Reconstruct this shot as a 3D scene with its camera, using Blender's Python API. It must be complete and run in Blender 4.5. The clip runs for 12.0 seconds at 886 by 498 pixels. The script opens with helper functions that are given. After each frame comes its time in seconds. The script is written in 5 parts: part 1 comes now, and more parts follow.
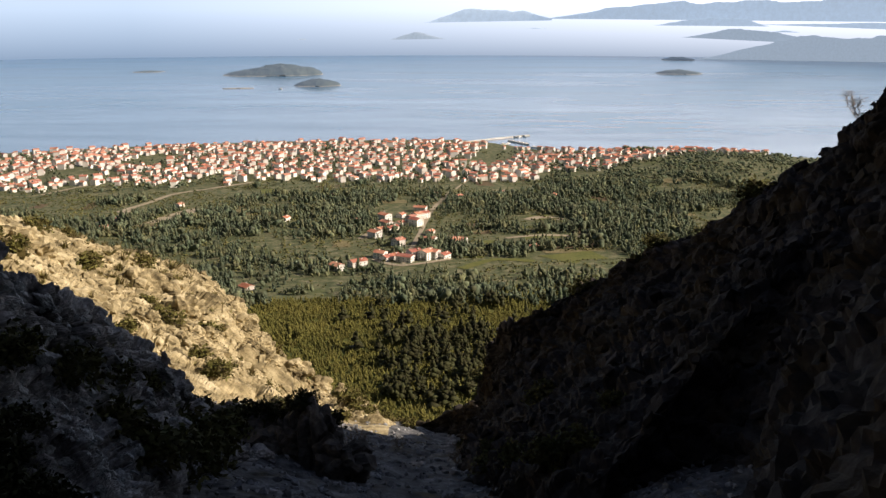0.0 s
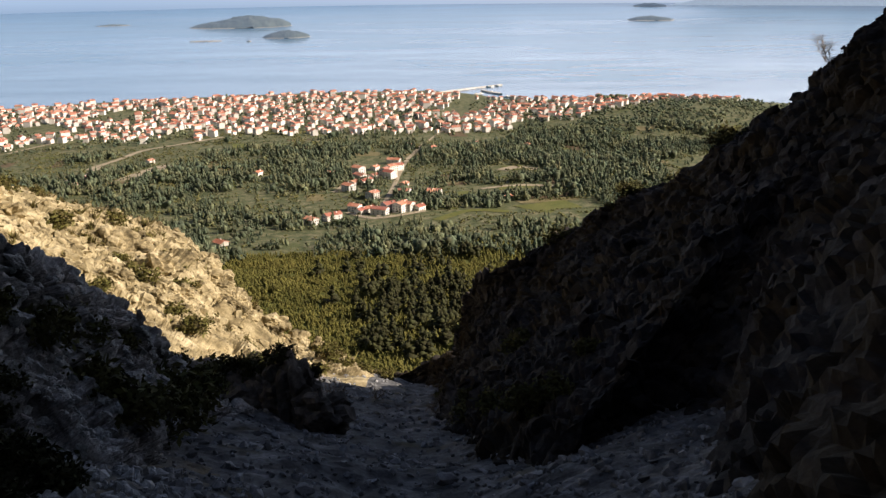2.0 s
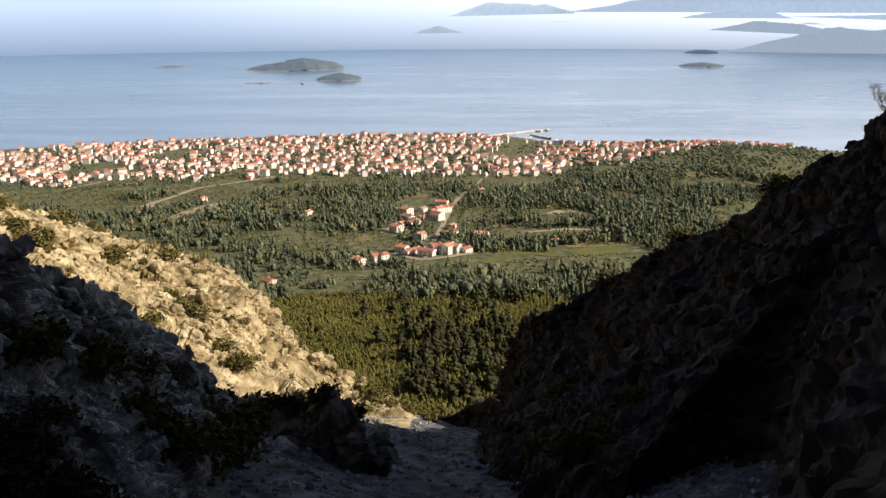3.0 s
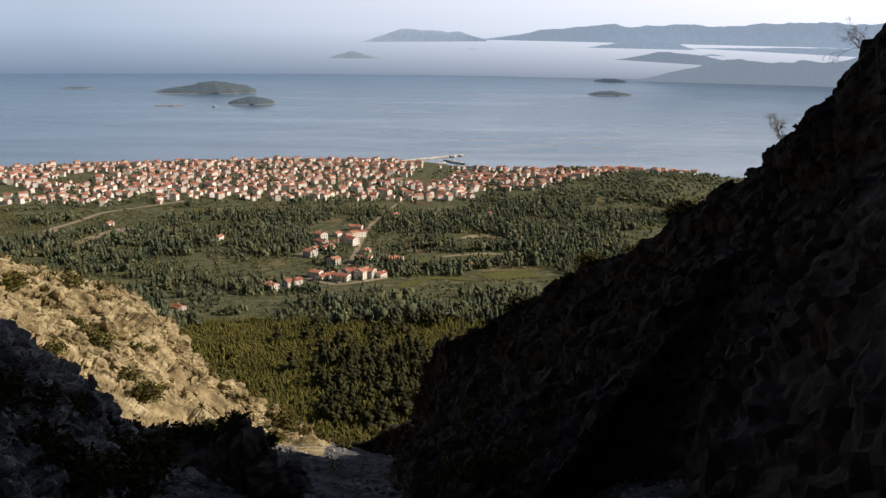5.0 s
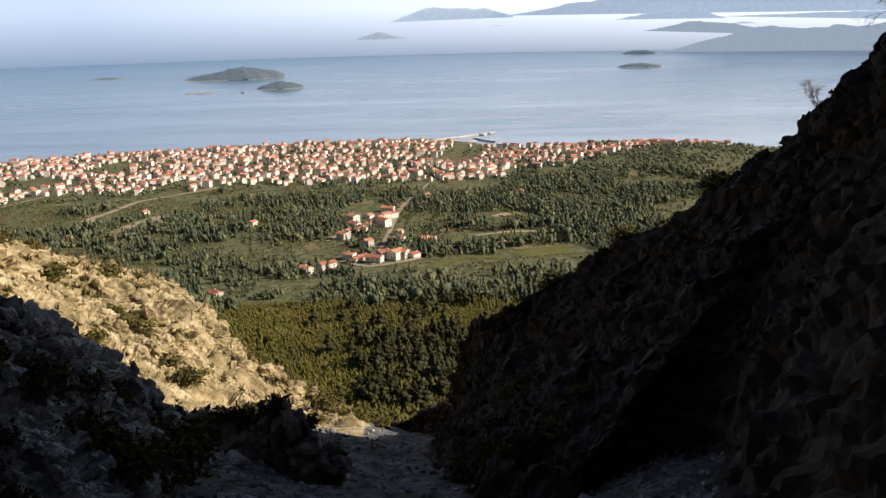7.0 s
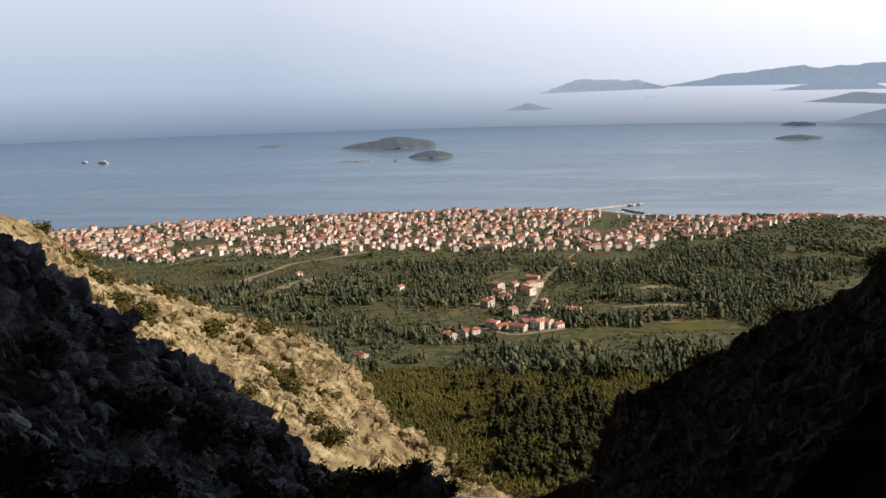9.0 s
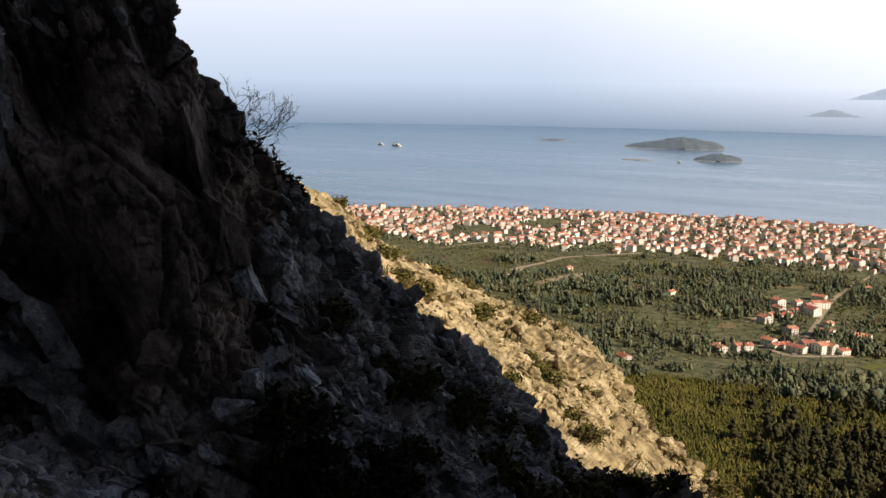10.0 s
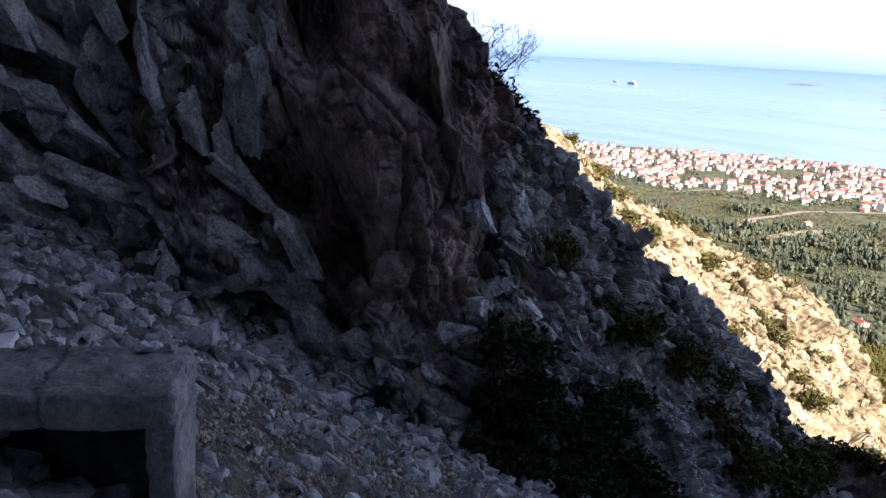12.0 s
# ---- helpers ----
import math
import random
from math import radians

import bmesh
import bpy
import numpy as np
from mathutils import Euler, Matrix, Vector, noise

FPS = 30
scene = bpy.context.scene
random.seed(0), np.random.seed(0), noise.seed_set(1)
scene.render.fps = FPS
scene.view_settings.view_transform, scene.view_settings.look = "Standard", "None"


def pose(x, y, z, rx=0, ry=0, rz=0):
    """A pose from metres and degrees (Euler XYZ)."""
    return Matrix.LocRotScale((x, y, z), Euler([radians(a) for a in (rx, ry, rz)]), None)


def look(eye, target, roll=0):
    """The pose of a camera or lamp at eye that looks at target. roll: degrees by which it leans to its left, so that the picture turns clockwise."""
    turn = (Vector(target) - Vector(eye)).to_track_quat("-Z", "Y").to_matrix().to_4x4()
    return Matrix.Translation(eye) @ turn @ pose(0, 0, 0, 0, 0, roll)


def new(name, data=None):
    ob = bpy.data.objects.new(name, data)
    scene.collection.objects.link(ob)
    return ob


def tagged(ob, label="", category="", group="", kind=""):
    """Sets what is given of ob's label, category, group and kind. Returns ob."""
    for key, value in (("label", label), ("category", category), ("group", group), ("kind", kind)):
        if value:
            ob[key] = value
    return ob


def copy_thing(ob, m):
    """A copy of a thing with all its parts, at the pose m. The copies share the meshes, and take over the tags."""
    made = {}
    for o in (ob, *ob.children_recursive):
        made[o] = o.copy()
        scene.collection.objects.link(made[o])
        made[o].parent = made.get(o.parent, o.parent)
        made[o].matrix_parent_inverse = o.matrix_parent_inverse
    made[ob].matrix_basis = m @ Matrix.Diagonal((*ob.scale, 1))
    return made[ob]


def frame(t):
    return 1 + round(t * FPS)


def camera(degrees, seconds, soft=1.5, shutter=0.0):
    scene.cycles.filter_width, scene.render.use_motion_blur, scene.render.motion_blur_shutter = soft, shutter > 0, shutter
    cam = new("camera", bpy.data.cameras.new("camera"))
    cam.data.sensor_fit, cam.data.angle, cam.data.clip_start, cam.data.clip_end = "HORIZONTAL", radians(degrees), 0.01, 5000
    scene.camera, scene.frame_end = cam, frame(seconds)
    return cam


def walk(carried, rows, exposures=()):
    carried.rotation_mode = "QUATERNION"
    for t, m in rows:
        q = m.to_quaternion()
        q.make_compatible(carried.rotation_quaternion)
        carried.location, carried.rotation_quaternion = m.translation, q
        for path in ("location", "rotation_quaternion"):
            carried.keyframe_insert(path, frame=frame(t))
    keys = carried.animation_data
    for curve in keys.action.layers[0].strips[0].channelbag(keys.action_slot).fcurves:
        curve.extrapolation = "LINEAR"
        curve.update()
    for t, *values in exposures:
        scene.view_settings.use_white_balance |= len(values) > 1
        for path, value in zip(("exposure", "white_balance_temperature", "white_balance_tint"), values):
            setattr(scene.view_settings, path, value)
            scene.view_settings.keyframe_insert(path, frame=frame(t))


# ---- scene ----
import itertools

cam = camera(51.8, 12.0, soft=1.45)
# seconds, x, y, z, then the turns about x, y and z
PATH = [
    (0.0, -0.000, 0.200, 1.6, 75.50, -0.00, 0.00),
    (0.5, 0.000, 0.200, 1.6, 76.65, 0.81, -0.33),
    (1.0, 0.005, 0.200, 1.6, 76.72, 0.43, -1.61),
    (1.5, 0.007, 0.200, 1.6, 74.42, 0.70, -2.15),
    (2.0, 0.006, 0.200, 1.6, 72.46, 0.66, -1.82),
    (2.5, -0.004, 0.200, 1.6, 74.30, 1.00, 0.89),
    (2.7, -0.006, 0.200, 1.6, 74.66, 0.57, 1.66),
    (4.3, 0.010, 0.200, 1.6, 77.11, -1.79, -2.55),
    (4.5, 0.011, 0.200, 1.6, 76.99, -1.63, -2.75),
    (5.0, 0.014, 0.199, 1.6, 76.71, -0.79, -3.93),
    (5.5, 0.020, 0.199, 1.6, 76.41, -0.70, -5.60),
    (6.0, 0.016, 0.199, 1.6, 74.98, 0.90, -4.97),
    (6.5, 0.017, 0.199, 1.6, 74.13, 0.99, -5.08),
    (7.0, 0.007, 0.200, 1.6, 75.41, 1.33, -2.34),
    (7.2, -0.001, 0.200, 1.6, 75.64, 1.70, -0.24),
    (8.8, -0.028, 0.198, 1.6, 79.14, 2.03, 7.68),
    (9.0, -0.025, 0.198, 1.6, 79.93, 1.51, 6.90),
    (9.5, -0.059, 0.191, 1.6, 76.12, 5.85, 15.68),
    (10.0, -0.083, 0.182, 1.6, 79.71, -0.90, 24.57),
    (10.5, -0.099, 0.174, 1.6, 74.58, -1.03, 29.99),
    (11.0, -0.113, 0.165, 1.6, 75.43, 1.18, 34.15),
    (11.5, -0.117, 0.162, 1.6, 76.50, -2.03, 36.42),
    (12.0, -0.125, 0.157, 1.6, 75.27, -2.42, 39.14),
]
# seconds, stops, kelvin, tint: the clip's camera opens up as it turns to the shaded crag
EXPOSURES = [(0.0, 0.35, 6050, 15), (0.5, 0.05, 6050, 15), (1.0, -0.05, 6050, 15), (1.5, -0.06, 6050, 15), (2.0, 0.52, 5950, 15), (2.5, 0.53, 6000, 15), (4.5, -0.1, 6050, 15), (5.0, -0.2, 6050, 15), (5.5, -0.1, 6050, 15), (6.0, -0.08, 6050, 15), (6.5, 0.25, 6000, 15), (7.0, 0.3, 6050, 15), (9.0, -0.18, 6100, 16), (9.5, -0.25, 6150, 16), (10.0, 0.2, 6300, 16), (10.5, 0.2, 6200, 17), (11.0, 1.32, 5450, 23), (11.5, 1.34, 5380, 24), (12.0, 1.46, 5350, 25)]
walk(cam, [(t, pose(x, y, z, rx, ry, rz)) for t, x, y, z, rx, ry, rz in PATH], EXPOSURES)

# ---- sky and sun ----
SUN_BEARING, SUN_HEIGHT = 102.0, 30.0   # degrees to the right of +y, and above the horizon
world = bpy.data.worlds.new("sky")
scene.world = world
world.use_nodes = True
wn = world.node_tree.nodes
sky = wn.new("ShaderNodeTexSky")
sky.sky_type = "NISHITA"
sky.sun_disc = False
sky.sun_elevation = radians(SUN_HEIGHT)
sky.sun_rotation = radians(SUN_BEARING)
sky.air_density, sky.dust_density, sky.ozone_density = 1.2, 2.5, 1.5
wn["Background"].inputs["Strength"].default_value = 0.028
world.node_tree.links.new(sky.outputs[0], wn["Background"].inputs["Color"])
sun = new("sun", bpy.data.lights.new("sun", "SUN"))
sun.data.energy, sun.data.angle, sun.data.color = 5.0, radians(0.55), (1.0, 0.83, 0.60)
_a, _e = radians(SUN_BEARING), radians(SUN_HEIGHT)
TO_SUN = Vector((math.sin(_a) * math.cos(_e), math.cos(_a) * math.cos(_e), math.sin(_e)))
sun.matrix_world = look(TO_SUN * 100, (0, 0, 0))

# ---- numbers: noise, lofts, meshes ----
rng = np.random.default_rng(7)


def hash3(ix, iy, iz, seed):
    h = (ix.astype(np.int64) * 374761393 + iy.astype(np.int64) * 668265263 + iz.astype(np.int64) * 2147483647 + seed * 1274126177) & 0xFFFFFFFF
    h = ((h ^ (h >> 13)) * 1274126177) & 0xFFFFFFFF
    h = ((h ^ (h >> 16)) * 2246822519) & 0xFFFFFFFF
    return ((h ^ (h >> 15)) & 0xFFFFFF) / 16777216.0


def vnoise(p, size, seed=0):
    """Smooth noise, -1 to 1, at points p (n, 3) with features of that size."""
    q = p / size
    i = np.floor(q)
    f = q - i
    f = f * f * (3 - 2 * f)
    out = 0
    for dx in (0, 1):
        for dy in (0, 1):
            for dz in (0, 1):
                w = np.abs(1 - dx - f[:, 0]) * np.abs(1 - dy - f[:, 1]) * np.abs(1 - dz - f[:, 2])
                out = out + w * hash3(i[:, 0] + dx, i[:, 1] + dy, i[:, 2] + dz, seed)
    return out * 2 - 1


def fbm(p, size, octaves=4, seed=0):
    return sum(vnoise(p, size / 2 ** k, seed + k) / 1.9 ** k for k in range(octaves))


def blocks(p, size, seed=0, gap=0.22):
    """Broken rock: each cell of a random division stands out by its own height and tilt (-1 to 1), and falls to -0.7 in the cracks between."""
    q = p / size + 0.25 * np.stack([vnoise(p, size * 0.9, seed + 50 + k) for k in range(3)], -1)
    i = np.floor(q)
    best = np.full(len(p), 9.0)
    second = best.copy()
    height = np.zeros(len(p))
    for dx in (-1, 0, 1):
        for dy in (-1, 0, 1):
            for dz in (-1, 0, 1):
                c = [i[:, 0] + dx, i[:, 1] + dy, i[:, 2] + dz]
                r = [hash3(*c, seed + k) for k in range(5)]
                d = [c[k] + r[k] - q[:, k] for k in range(3)]
                dist = np.sqrt(d[0] ** 2 + d[1] ** 2 + d[2] ** 2)
                h = (r[3] * 2 - 1) * 0.8 + (r[4] * 2 - 1) * d[0] * 0.7 + (r[3] - r[4]) * d[1] * 0.7 + (r[4] - 0.4) * 0.8 * d[2]
                near = dist < best
                second = np.where(near, best, np.minimum(second, dist))
                height = np.where(near, h, height)
                best = np.where(near, dist, best)
    rise = np.clip((second - best) / gap, 0, 1)
    rise = rise * (2 - rise)
    return -0.9 + (height + 0.9) * rise


def mesh_np(name, verts, faces):
    """A mesh from arrays: verts (n, 3), faces (m, 3 or 4)."""
    me = bpy.data.meshes.new(name)
    n, k = faces.shape
    me.vertices.add(len(verts))
    me.vertices.foreach_set("co", np.ascontiguousarray(verts, dtype=np.float32).ravel())
    me.loops.add(n * k)
    me.loops.foreach_set("vertex_index", np.ascontiguousarray(faces, dtype=np.int32).ravel())
    me.polygons.add(n)
    me.polygons.foreach_set("loop_start", np.arange(0, n * k, k, dtype=np.int32))
    me.update(calc_edges=True)
    return smooth(me, False)


def smooth(me, on=True):
    me.polygons.foreach_set("use_smooth", np.full(len(me.polygons), on))
    return me


def spline(points, n, axis):
    """Catmull-Rom through points along an axis, sampled n times."""
    p = np.moveaxis(np.asarray(points, float), axis, 0)
    k = len(p)
    t = np.linspace(0, k - 1, n)
    i = np.minimum(t.astype(int), k - 2)
    f = (t - i).reshape((-1,) + (1,) * (p.ndim - 1))
    a, b, c, d = p[np.maximum(i - 1, 0)], p[i], p[i + 1], p[np.minimum(i + 2, k - 1)]
    r = 0.5 * (2 * b + (c - a) * f + (2 * a - 5 * b + 4 * c - d) * f ** 2 + (3 * b - a - 3 * c + d) * f ** 3)
    return np.moveaxis(r, 0, axis)


def grid_faces(nv, nu):
    i = (np.arange(nv - 1)[:, None] * nu + np.arange(nu - 1)[None]).ravel()
    return np.stack([i, i + 1, i + nu + 1, i + nu], 1)


def loft(lines, nu, nv):
    """Points (nv * nu, 3) of the surface through the lines (rows of equal length), and their normals."""
    g = spline(spline(lines, nu, 1), nv, 0)
    return g


def normals(g):
    n = np.cross(np.gradient(g, axis=1), np.gradient(g, axis=0))
    return n / np.maximum(np.linalg.norm(n, axis=2, keepdims=True), 1e-9)


def displaced(g, amount, towards):
    """Pushes a grid of points along its normals, which are turned to face the point given."""
    n = normals(g)
    if np.sum(n * (np.asarray(towards) - g)) < 0:
        n = -n
    return g + n * amount.reshape(g.shape[:2])[..., None]


def sheet(name, g, material, is_smooth=False):
    me = mesh_np(name, g.reshape(-1, 3), grid_faces(g.shape[0], g.shape[1]))
    smooth(me, is_smooth)
    ob = new(name, me)
    me.materials.append(material)
    return ob


def part(name, bm, material, parent, label=""):
    """Links a bmesh, or a mesh, as one mesh object under a thing or a part."""
    if isinstance(bm, bpy.types.Mesh):
        me = bm
    else:
        me = bpy.data.meshes.new(name)
        bm.to_mesh(me)
        bm.free()
    if material and not me.materials:
        me.materials.append(material)
    ob = new(name, me)
    ob.parent = parent
    return tagged(ob, label)


# ---- materials ----
def material(name, colours, size, rough=0.9, bump=0.3, bump_size=None, fine=0.25, per_island=0.0, per_object=0.0, stain=None, stain_size=None, stain_part=0.55, dip=None, stretch=3.0):
    """Colours mixed by noise of that size in metres, a finer grain on top, bump, and stains of a second scale."""
    m = bpy.data.materials.new(name)
    m.use_nodes = True
    nt = m.node_tree
    nodes, link = nt.nodes, nt.links.new
    bsdf = nodes["Principled BSDF"]
    bsdf.inputs["Roughness"].default_value = rough
    bsdf.inputs["Specular IOR Level"].default_value = 0.25
    geo = nodes.new("ShaderNodeNewGeometry")
    where = geo.outputs["Position"]
    if dip:   # the grain runs along the dip of the beds
        along = nodes.new("ShaderNodeMapping")
        along.vector_type = "TEXTURE"
        along.inputs["Rotation"].default_value = Vector(dip).to_track_quat("Z", "Y").to_euler()
        along.inputs["Scale"].default_value = (1.0, 1.0, stretch)
        link(where, along.inputs["Vector"])
        where = along.outputs["Vector"]

    def noise_at(scale, detail=6.0, rough_=0.6, along_dip=True):
        n = nodes.new("ShaderNodeTexNoise")
        n.inputs["Scale"].default_value = 1.0 / scale
        n.inputs["Detail"].default_value = detail
        n.inputs["Roughness"].default_value = rough_
        link(where if along_dip else geo.outputs["Position"], n.inputs["Vector"])
        return n.outputs["Fac"]

    ramp = nodes.new("ShaderNodeValToRGB")
    el = ramp.color_ramp.elements
    while len(el) < len(colours):
        el.new(0.5)
    for k, c in enumerate(colours):
        el[k].position = 0.32 + 0.36 * k / max(1, len(colours) - 1)
        el[k].color = (*c, 1)
    link(noise_at(size), ramp.inputs["Fac"])
    colour = ramp.outputs["Color"]
    if stain:
        mix = nodes.new("ShaderNodeMix")
        mix.data_type = "RGBA"
        edge = nodes.new("ShaderNodeMapRange")
        edge.inputs["From Min"].default_value = stain_part
        edge.inputs["From Max"].default_value = stain_part + 0.1
        link(noise_at(stain_size or size * 4, 5.0), edge.inputs["Value"])
        link(edge.outputs["Result"], mix.inputs["Factor"])
        link(colour, mix.inputs["A"])
        mix.inputs["B"].default_value = (*stain, 1)
        colour = mix.outputs["Result"]
    hsv = nodes.new("ShaderNodeHueSaturation")
    link(colour, hsv.inputs["Color"])
    value = nodes.new("ShaderNodeMapRange")
    value.inputs["To Min"].default_value = 1 - fine
    value.inputs["To Max"].default_value = 1 + fine
    value.inputs["From Min"].default_value, value.inputs["From Max"].default_value = 0.3, 0.7
    link(noise_at(size * 0.13, 4.0, 0.7), value.inputs["Value"])
    level = value.outputs["Result"]
    for amount, source in ((per_island, geo.outputs["Random Per Island"]), (per_object, None)):
        if amount:
            if source is None:
                source = nodes.new("ShaderNodeObjectInfo").outputs["Random"]
            spread = nodes.new("ShaderNodeMapRange")
            spread.inputs["To Min"].default_value, spread.inputs["To Max"].default_value = 1 - amount, 1 + amount
            link(source, spread.inputs["Value"])
            times = nodes.new("ShaderNodeMath")
            times.operation = "MULTIPLY"
            link(level, times.inputs[0])
            link(spread.outputs["Result"], times.inputs[1])
            level = times.outputs["Value"]
            hue = nodes.new("ShaderNodeMapRange")
            hue.inputs["To Min"].default_value, hue.inputs["To Max"].default_value = 0.5 - amount * 0.05, 0.5 + amount * 0.05
            link(source, hue.inputs["Value"])
            link(hue.outputs["Result"], hsv.inputs["Hue"])
    link(level, hsv.inputs["Value"])
    link(hsv.outputs["Color"], bsdf.inputs["Base Color"])
    if bump:
        b = nodes.new("ShaderNodeBump")
        b.inputs["Strength"].default_value = bump
        b.inputs["Distance"].default_value = (bump_size or size) * 0.3
        link(noise_at(bump_size or size * 0.3, 8.0, 0.65, False), b.inputs["Height"])
        link(b.outputs["Normal"], bsdf.inputs["Normal"])
    return m


M_CRAG = material("grey_limestone", [(0.045, 0.043, 0.042), (0.22, 0.214, 0.212), (0.48, 0.47, 0.462), (0.72, 0.71, 0.70)], 0.3, bump=1.0, bump_size=0.12, fine=0.45, stain=(0.20, 0.135, 0.085), stain_size=1.5, stain_part=0.62, dip=(0.3, 0.22, -0.93), stretch=2.0)
M_BLOCK = material("broken_limestone", [(0.08, 0.086, 0.09), (0.47, 0.495, 0.50), (0.69, 0.715, 0.72), (0.84, 0.86, 0.86)], 0.2, bump=1.0, bump_size=0.16, fine=0.5, per_object=0.3, stain=(0.20, 0.14, 0.09), stain_size=1.4, stain_part=0.64)
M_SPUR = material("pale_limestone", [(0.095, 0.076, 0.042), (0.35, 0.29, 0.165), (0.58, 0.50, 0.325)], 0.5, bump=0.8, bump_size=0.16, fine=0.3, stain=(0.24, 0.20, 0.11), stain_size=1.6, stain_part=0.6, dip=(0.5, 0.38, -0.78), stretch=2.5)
# the ridge's deep shade is put into this near-black rock colour
M_RIDGE = material("shade_dark_limestone", [(0.012, 0.0105, 0.011), (0.026, 0.0225, 0.0225), (0.085, 0.076, 0.075)], 0.8, bump=0.7, bump_size=0.2, fine=0.35, stain=(0.04, 0.03, 0.018), stain_size=1.8, stain_part=0.48)
# knobs beside the gully path, their shade worked into a dark colour
M_OUTCROP = material("shade_dark_outcrop", [(0.05, 0.045, 0.04), (0.11, 0.10, 0.09), (0.24, 0.22, 0.20)], 0.7, bump=0.8, bump_size=0.12, fine=0.4)
M_SCREE = material("scree", [(0.07, 0.067, 0.06), (0.17, 0.16, 0.145), (0.34, 0.325, 0.30)], 0.25, bump=0.9, bump_size=0.04, fine=0.45, stain=(0.19, 0.15, 0.095), stain_size=0.9, stain_part=0.52)
M_STONE = material("loose_limestone", [(0.24, 0.25, 0.26), (0.62, 0.635, 0.65), (0.82, 0.83, 0.835)], 0.12, bump=0.7, bump_size=0.06, fine=0.4, per_island=0.5, per_object=0.4)
# the gully's shade is put into this bed colour, under brown earth stains
M_BED = material("shade_darkened_bed", [(0.05, 0.052, 0.056), (0.125, 0.128, 0.136), (0.27, 0.275, 0.29)], 0.4, bump=0.9, bump_size=0.06, fine=0.45, stain=(0.09, 0.08, 0.05), stain_size=1.2, stain_part=0.56)
M_GRIT = material("brown_grit", [(0.26, 0.232, 0.185), (0.50, 0.455, 0.38)], 0.3, bump=0, per_island=0.4)
# darker copy of the loose limestone, for stones in the shaded bed
M_BED_STONE = material("shade_darkened_stone", [(0.16, 0.165, 0.178), (0.46, 0.468, 0.49)], 0.3, bump=0.5, bump_size=0.05, fine=0.35, per_island=0.5, per_object=0.4)
M_DARK_LEAF = material("dark_evergreen_leaves", [(0.026, 0.03, 0.011), (0.05, 0.048, 0.018)], 0.4, bump=0, per_island=0.4)
M_LAND = material("valley_ground", [(0.055, 0.075, 0.034), (0.12, 0.132, 0.064), (0.24, 0.22, 0.135)], 7, bump=0.5, bump_size=3, fine=0.4, stain=(0.105, 0.122, 0.048), stain_size=55, stain_part=0.58)
M_PINE = material("pine_foliage", [(0.105, 0.105, 0.026), (0.155, 0.14, 0.036)], 25, bump=0, per_island=0.12)
M_TREE = material("tree_foliage", [(0.054, 0.076, 0.052), (0.10, 0.12, 0.073), (0.17, 0.167, 0.084)], 22, bump=0, per_island=0.4)
M_SCRUB = material("olive_scrub", [(0.07, 0.082, 0.032), (0.18, 0.165, 0.06)], 30, bump=0, per_island=0.3)
M_LEAF = material("shrub_leaves", [(0.06, 0.065, 0.02), (0.12, 0.11, 0.04)], 0.4, bump=0, per_island=0.4)
M_OLIVE_LEAF = material("olive_shrub_leaves", [(0.075, 0.072, 0.018), (0.15, 0.13, 0.04)], 0.4, bump=0, per_island=0.4)
M_TUFT = material("dry_grass_blades", [(0.09, 0.08, 0.025), (0.19, 0.15, 0.06)], 1.5, bump=0, per_island=0.4)
M_TWIG = material("grey_twigs", [(0.16, 0.13, 0.10), (0.28, 0.24, 0.20)], 0.1, bump=0)
M_WALL = material("rendered_wall", [(0.68, 0.61, 0.54), (0.85, 0.82, 0.78), (0.91, 0.90, 0.88)], 16, bump=0, fine=0.06, per_object=0.22, per_island=0.22)
M_ROOF = material("clay_tile_roof", [(0.34, 0.125, 0.085), (0.52, 0.22, 0.15), (0.56, 0.31, 0.235)], 12, bump=0, fine=0.2, per_object=0.2, per_island=0.2)
M_GLASS = material("dark_window", [(0.03, 0.035, 0.04), (0.05, 0.055, 0.06)], 1, rough=0.15, bump=0)
M_ROAD = material("pale_track", [(0.34, 0.28, 0.20), (0.46, 0.40, 0.30)], 5, bump=0)
M_FIELD = material("green_field", [(0.11, 0.128, 0.032), (0.17, 0.172, 0.048)], 12, bump=0)
M_DRY = material("dry_grass", [(0.17, 0.15, 0.07), (0.26, 0.22, 0.12)], 8, bump=0)
M_SOIL = material("tilled_soil", [(0.12, 0.085, 0.05), (0.19, 0.14, 0.085)], 6, bump=0)
M_CONCRETE = material("old_concrete", [(0.20, 0.205, 0.205), (0.46, 0.465, 0.46)], 0.16, bump=0.9, bump_size=0.05, fine=0.3, stain=(0.24, 0.24, 0.22), stain_size=0.25, stain_part=0.56)
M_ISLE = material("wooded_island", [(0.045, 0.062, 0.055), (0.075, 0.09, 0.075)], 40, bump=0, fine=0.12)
# blue-grey haze is put into the next two base colours
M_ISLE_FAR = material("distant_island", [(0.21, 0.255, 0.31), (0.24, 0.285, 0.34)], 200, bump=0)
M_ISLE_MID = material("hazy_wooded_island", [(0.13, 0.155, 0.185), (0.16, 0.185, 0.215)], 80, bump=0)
M_RIM = material("hazy_shore_rock", [(0.30, 0.30, 0.30), (0.38, 0.375, 0.365)], 20, bump=0)
M_SHORE = material("pale_shore_rock", [(0.52, 0.50, 0.47), (0.66, 0.64, 0.61)], 20, bump=0)


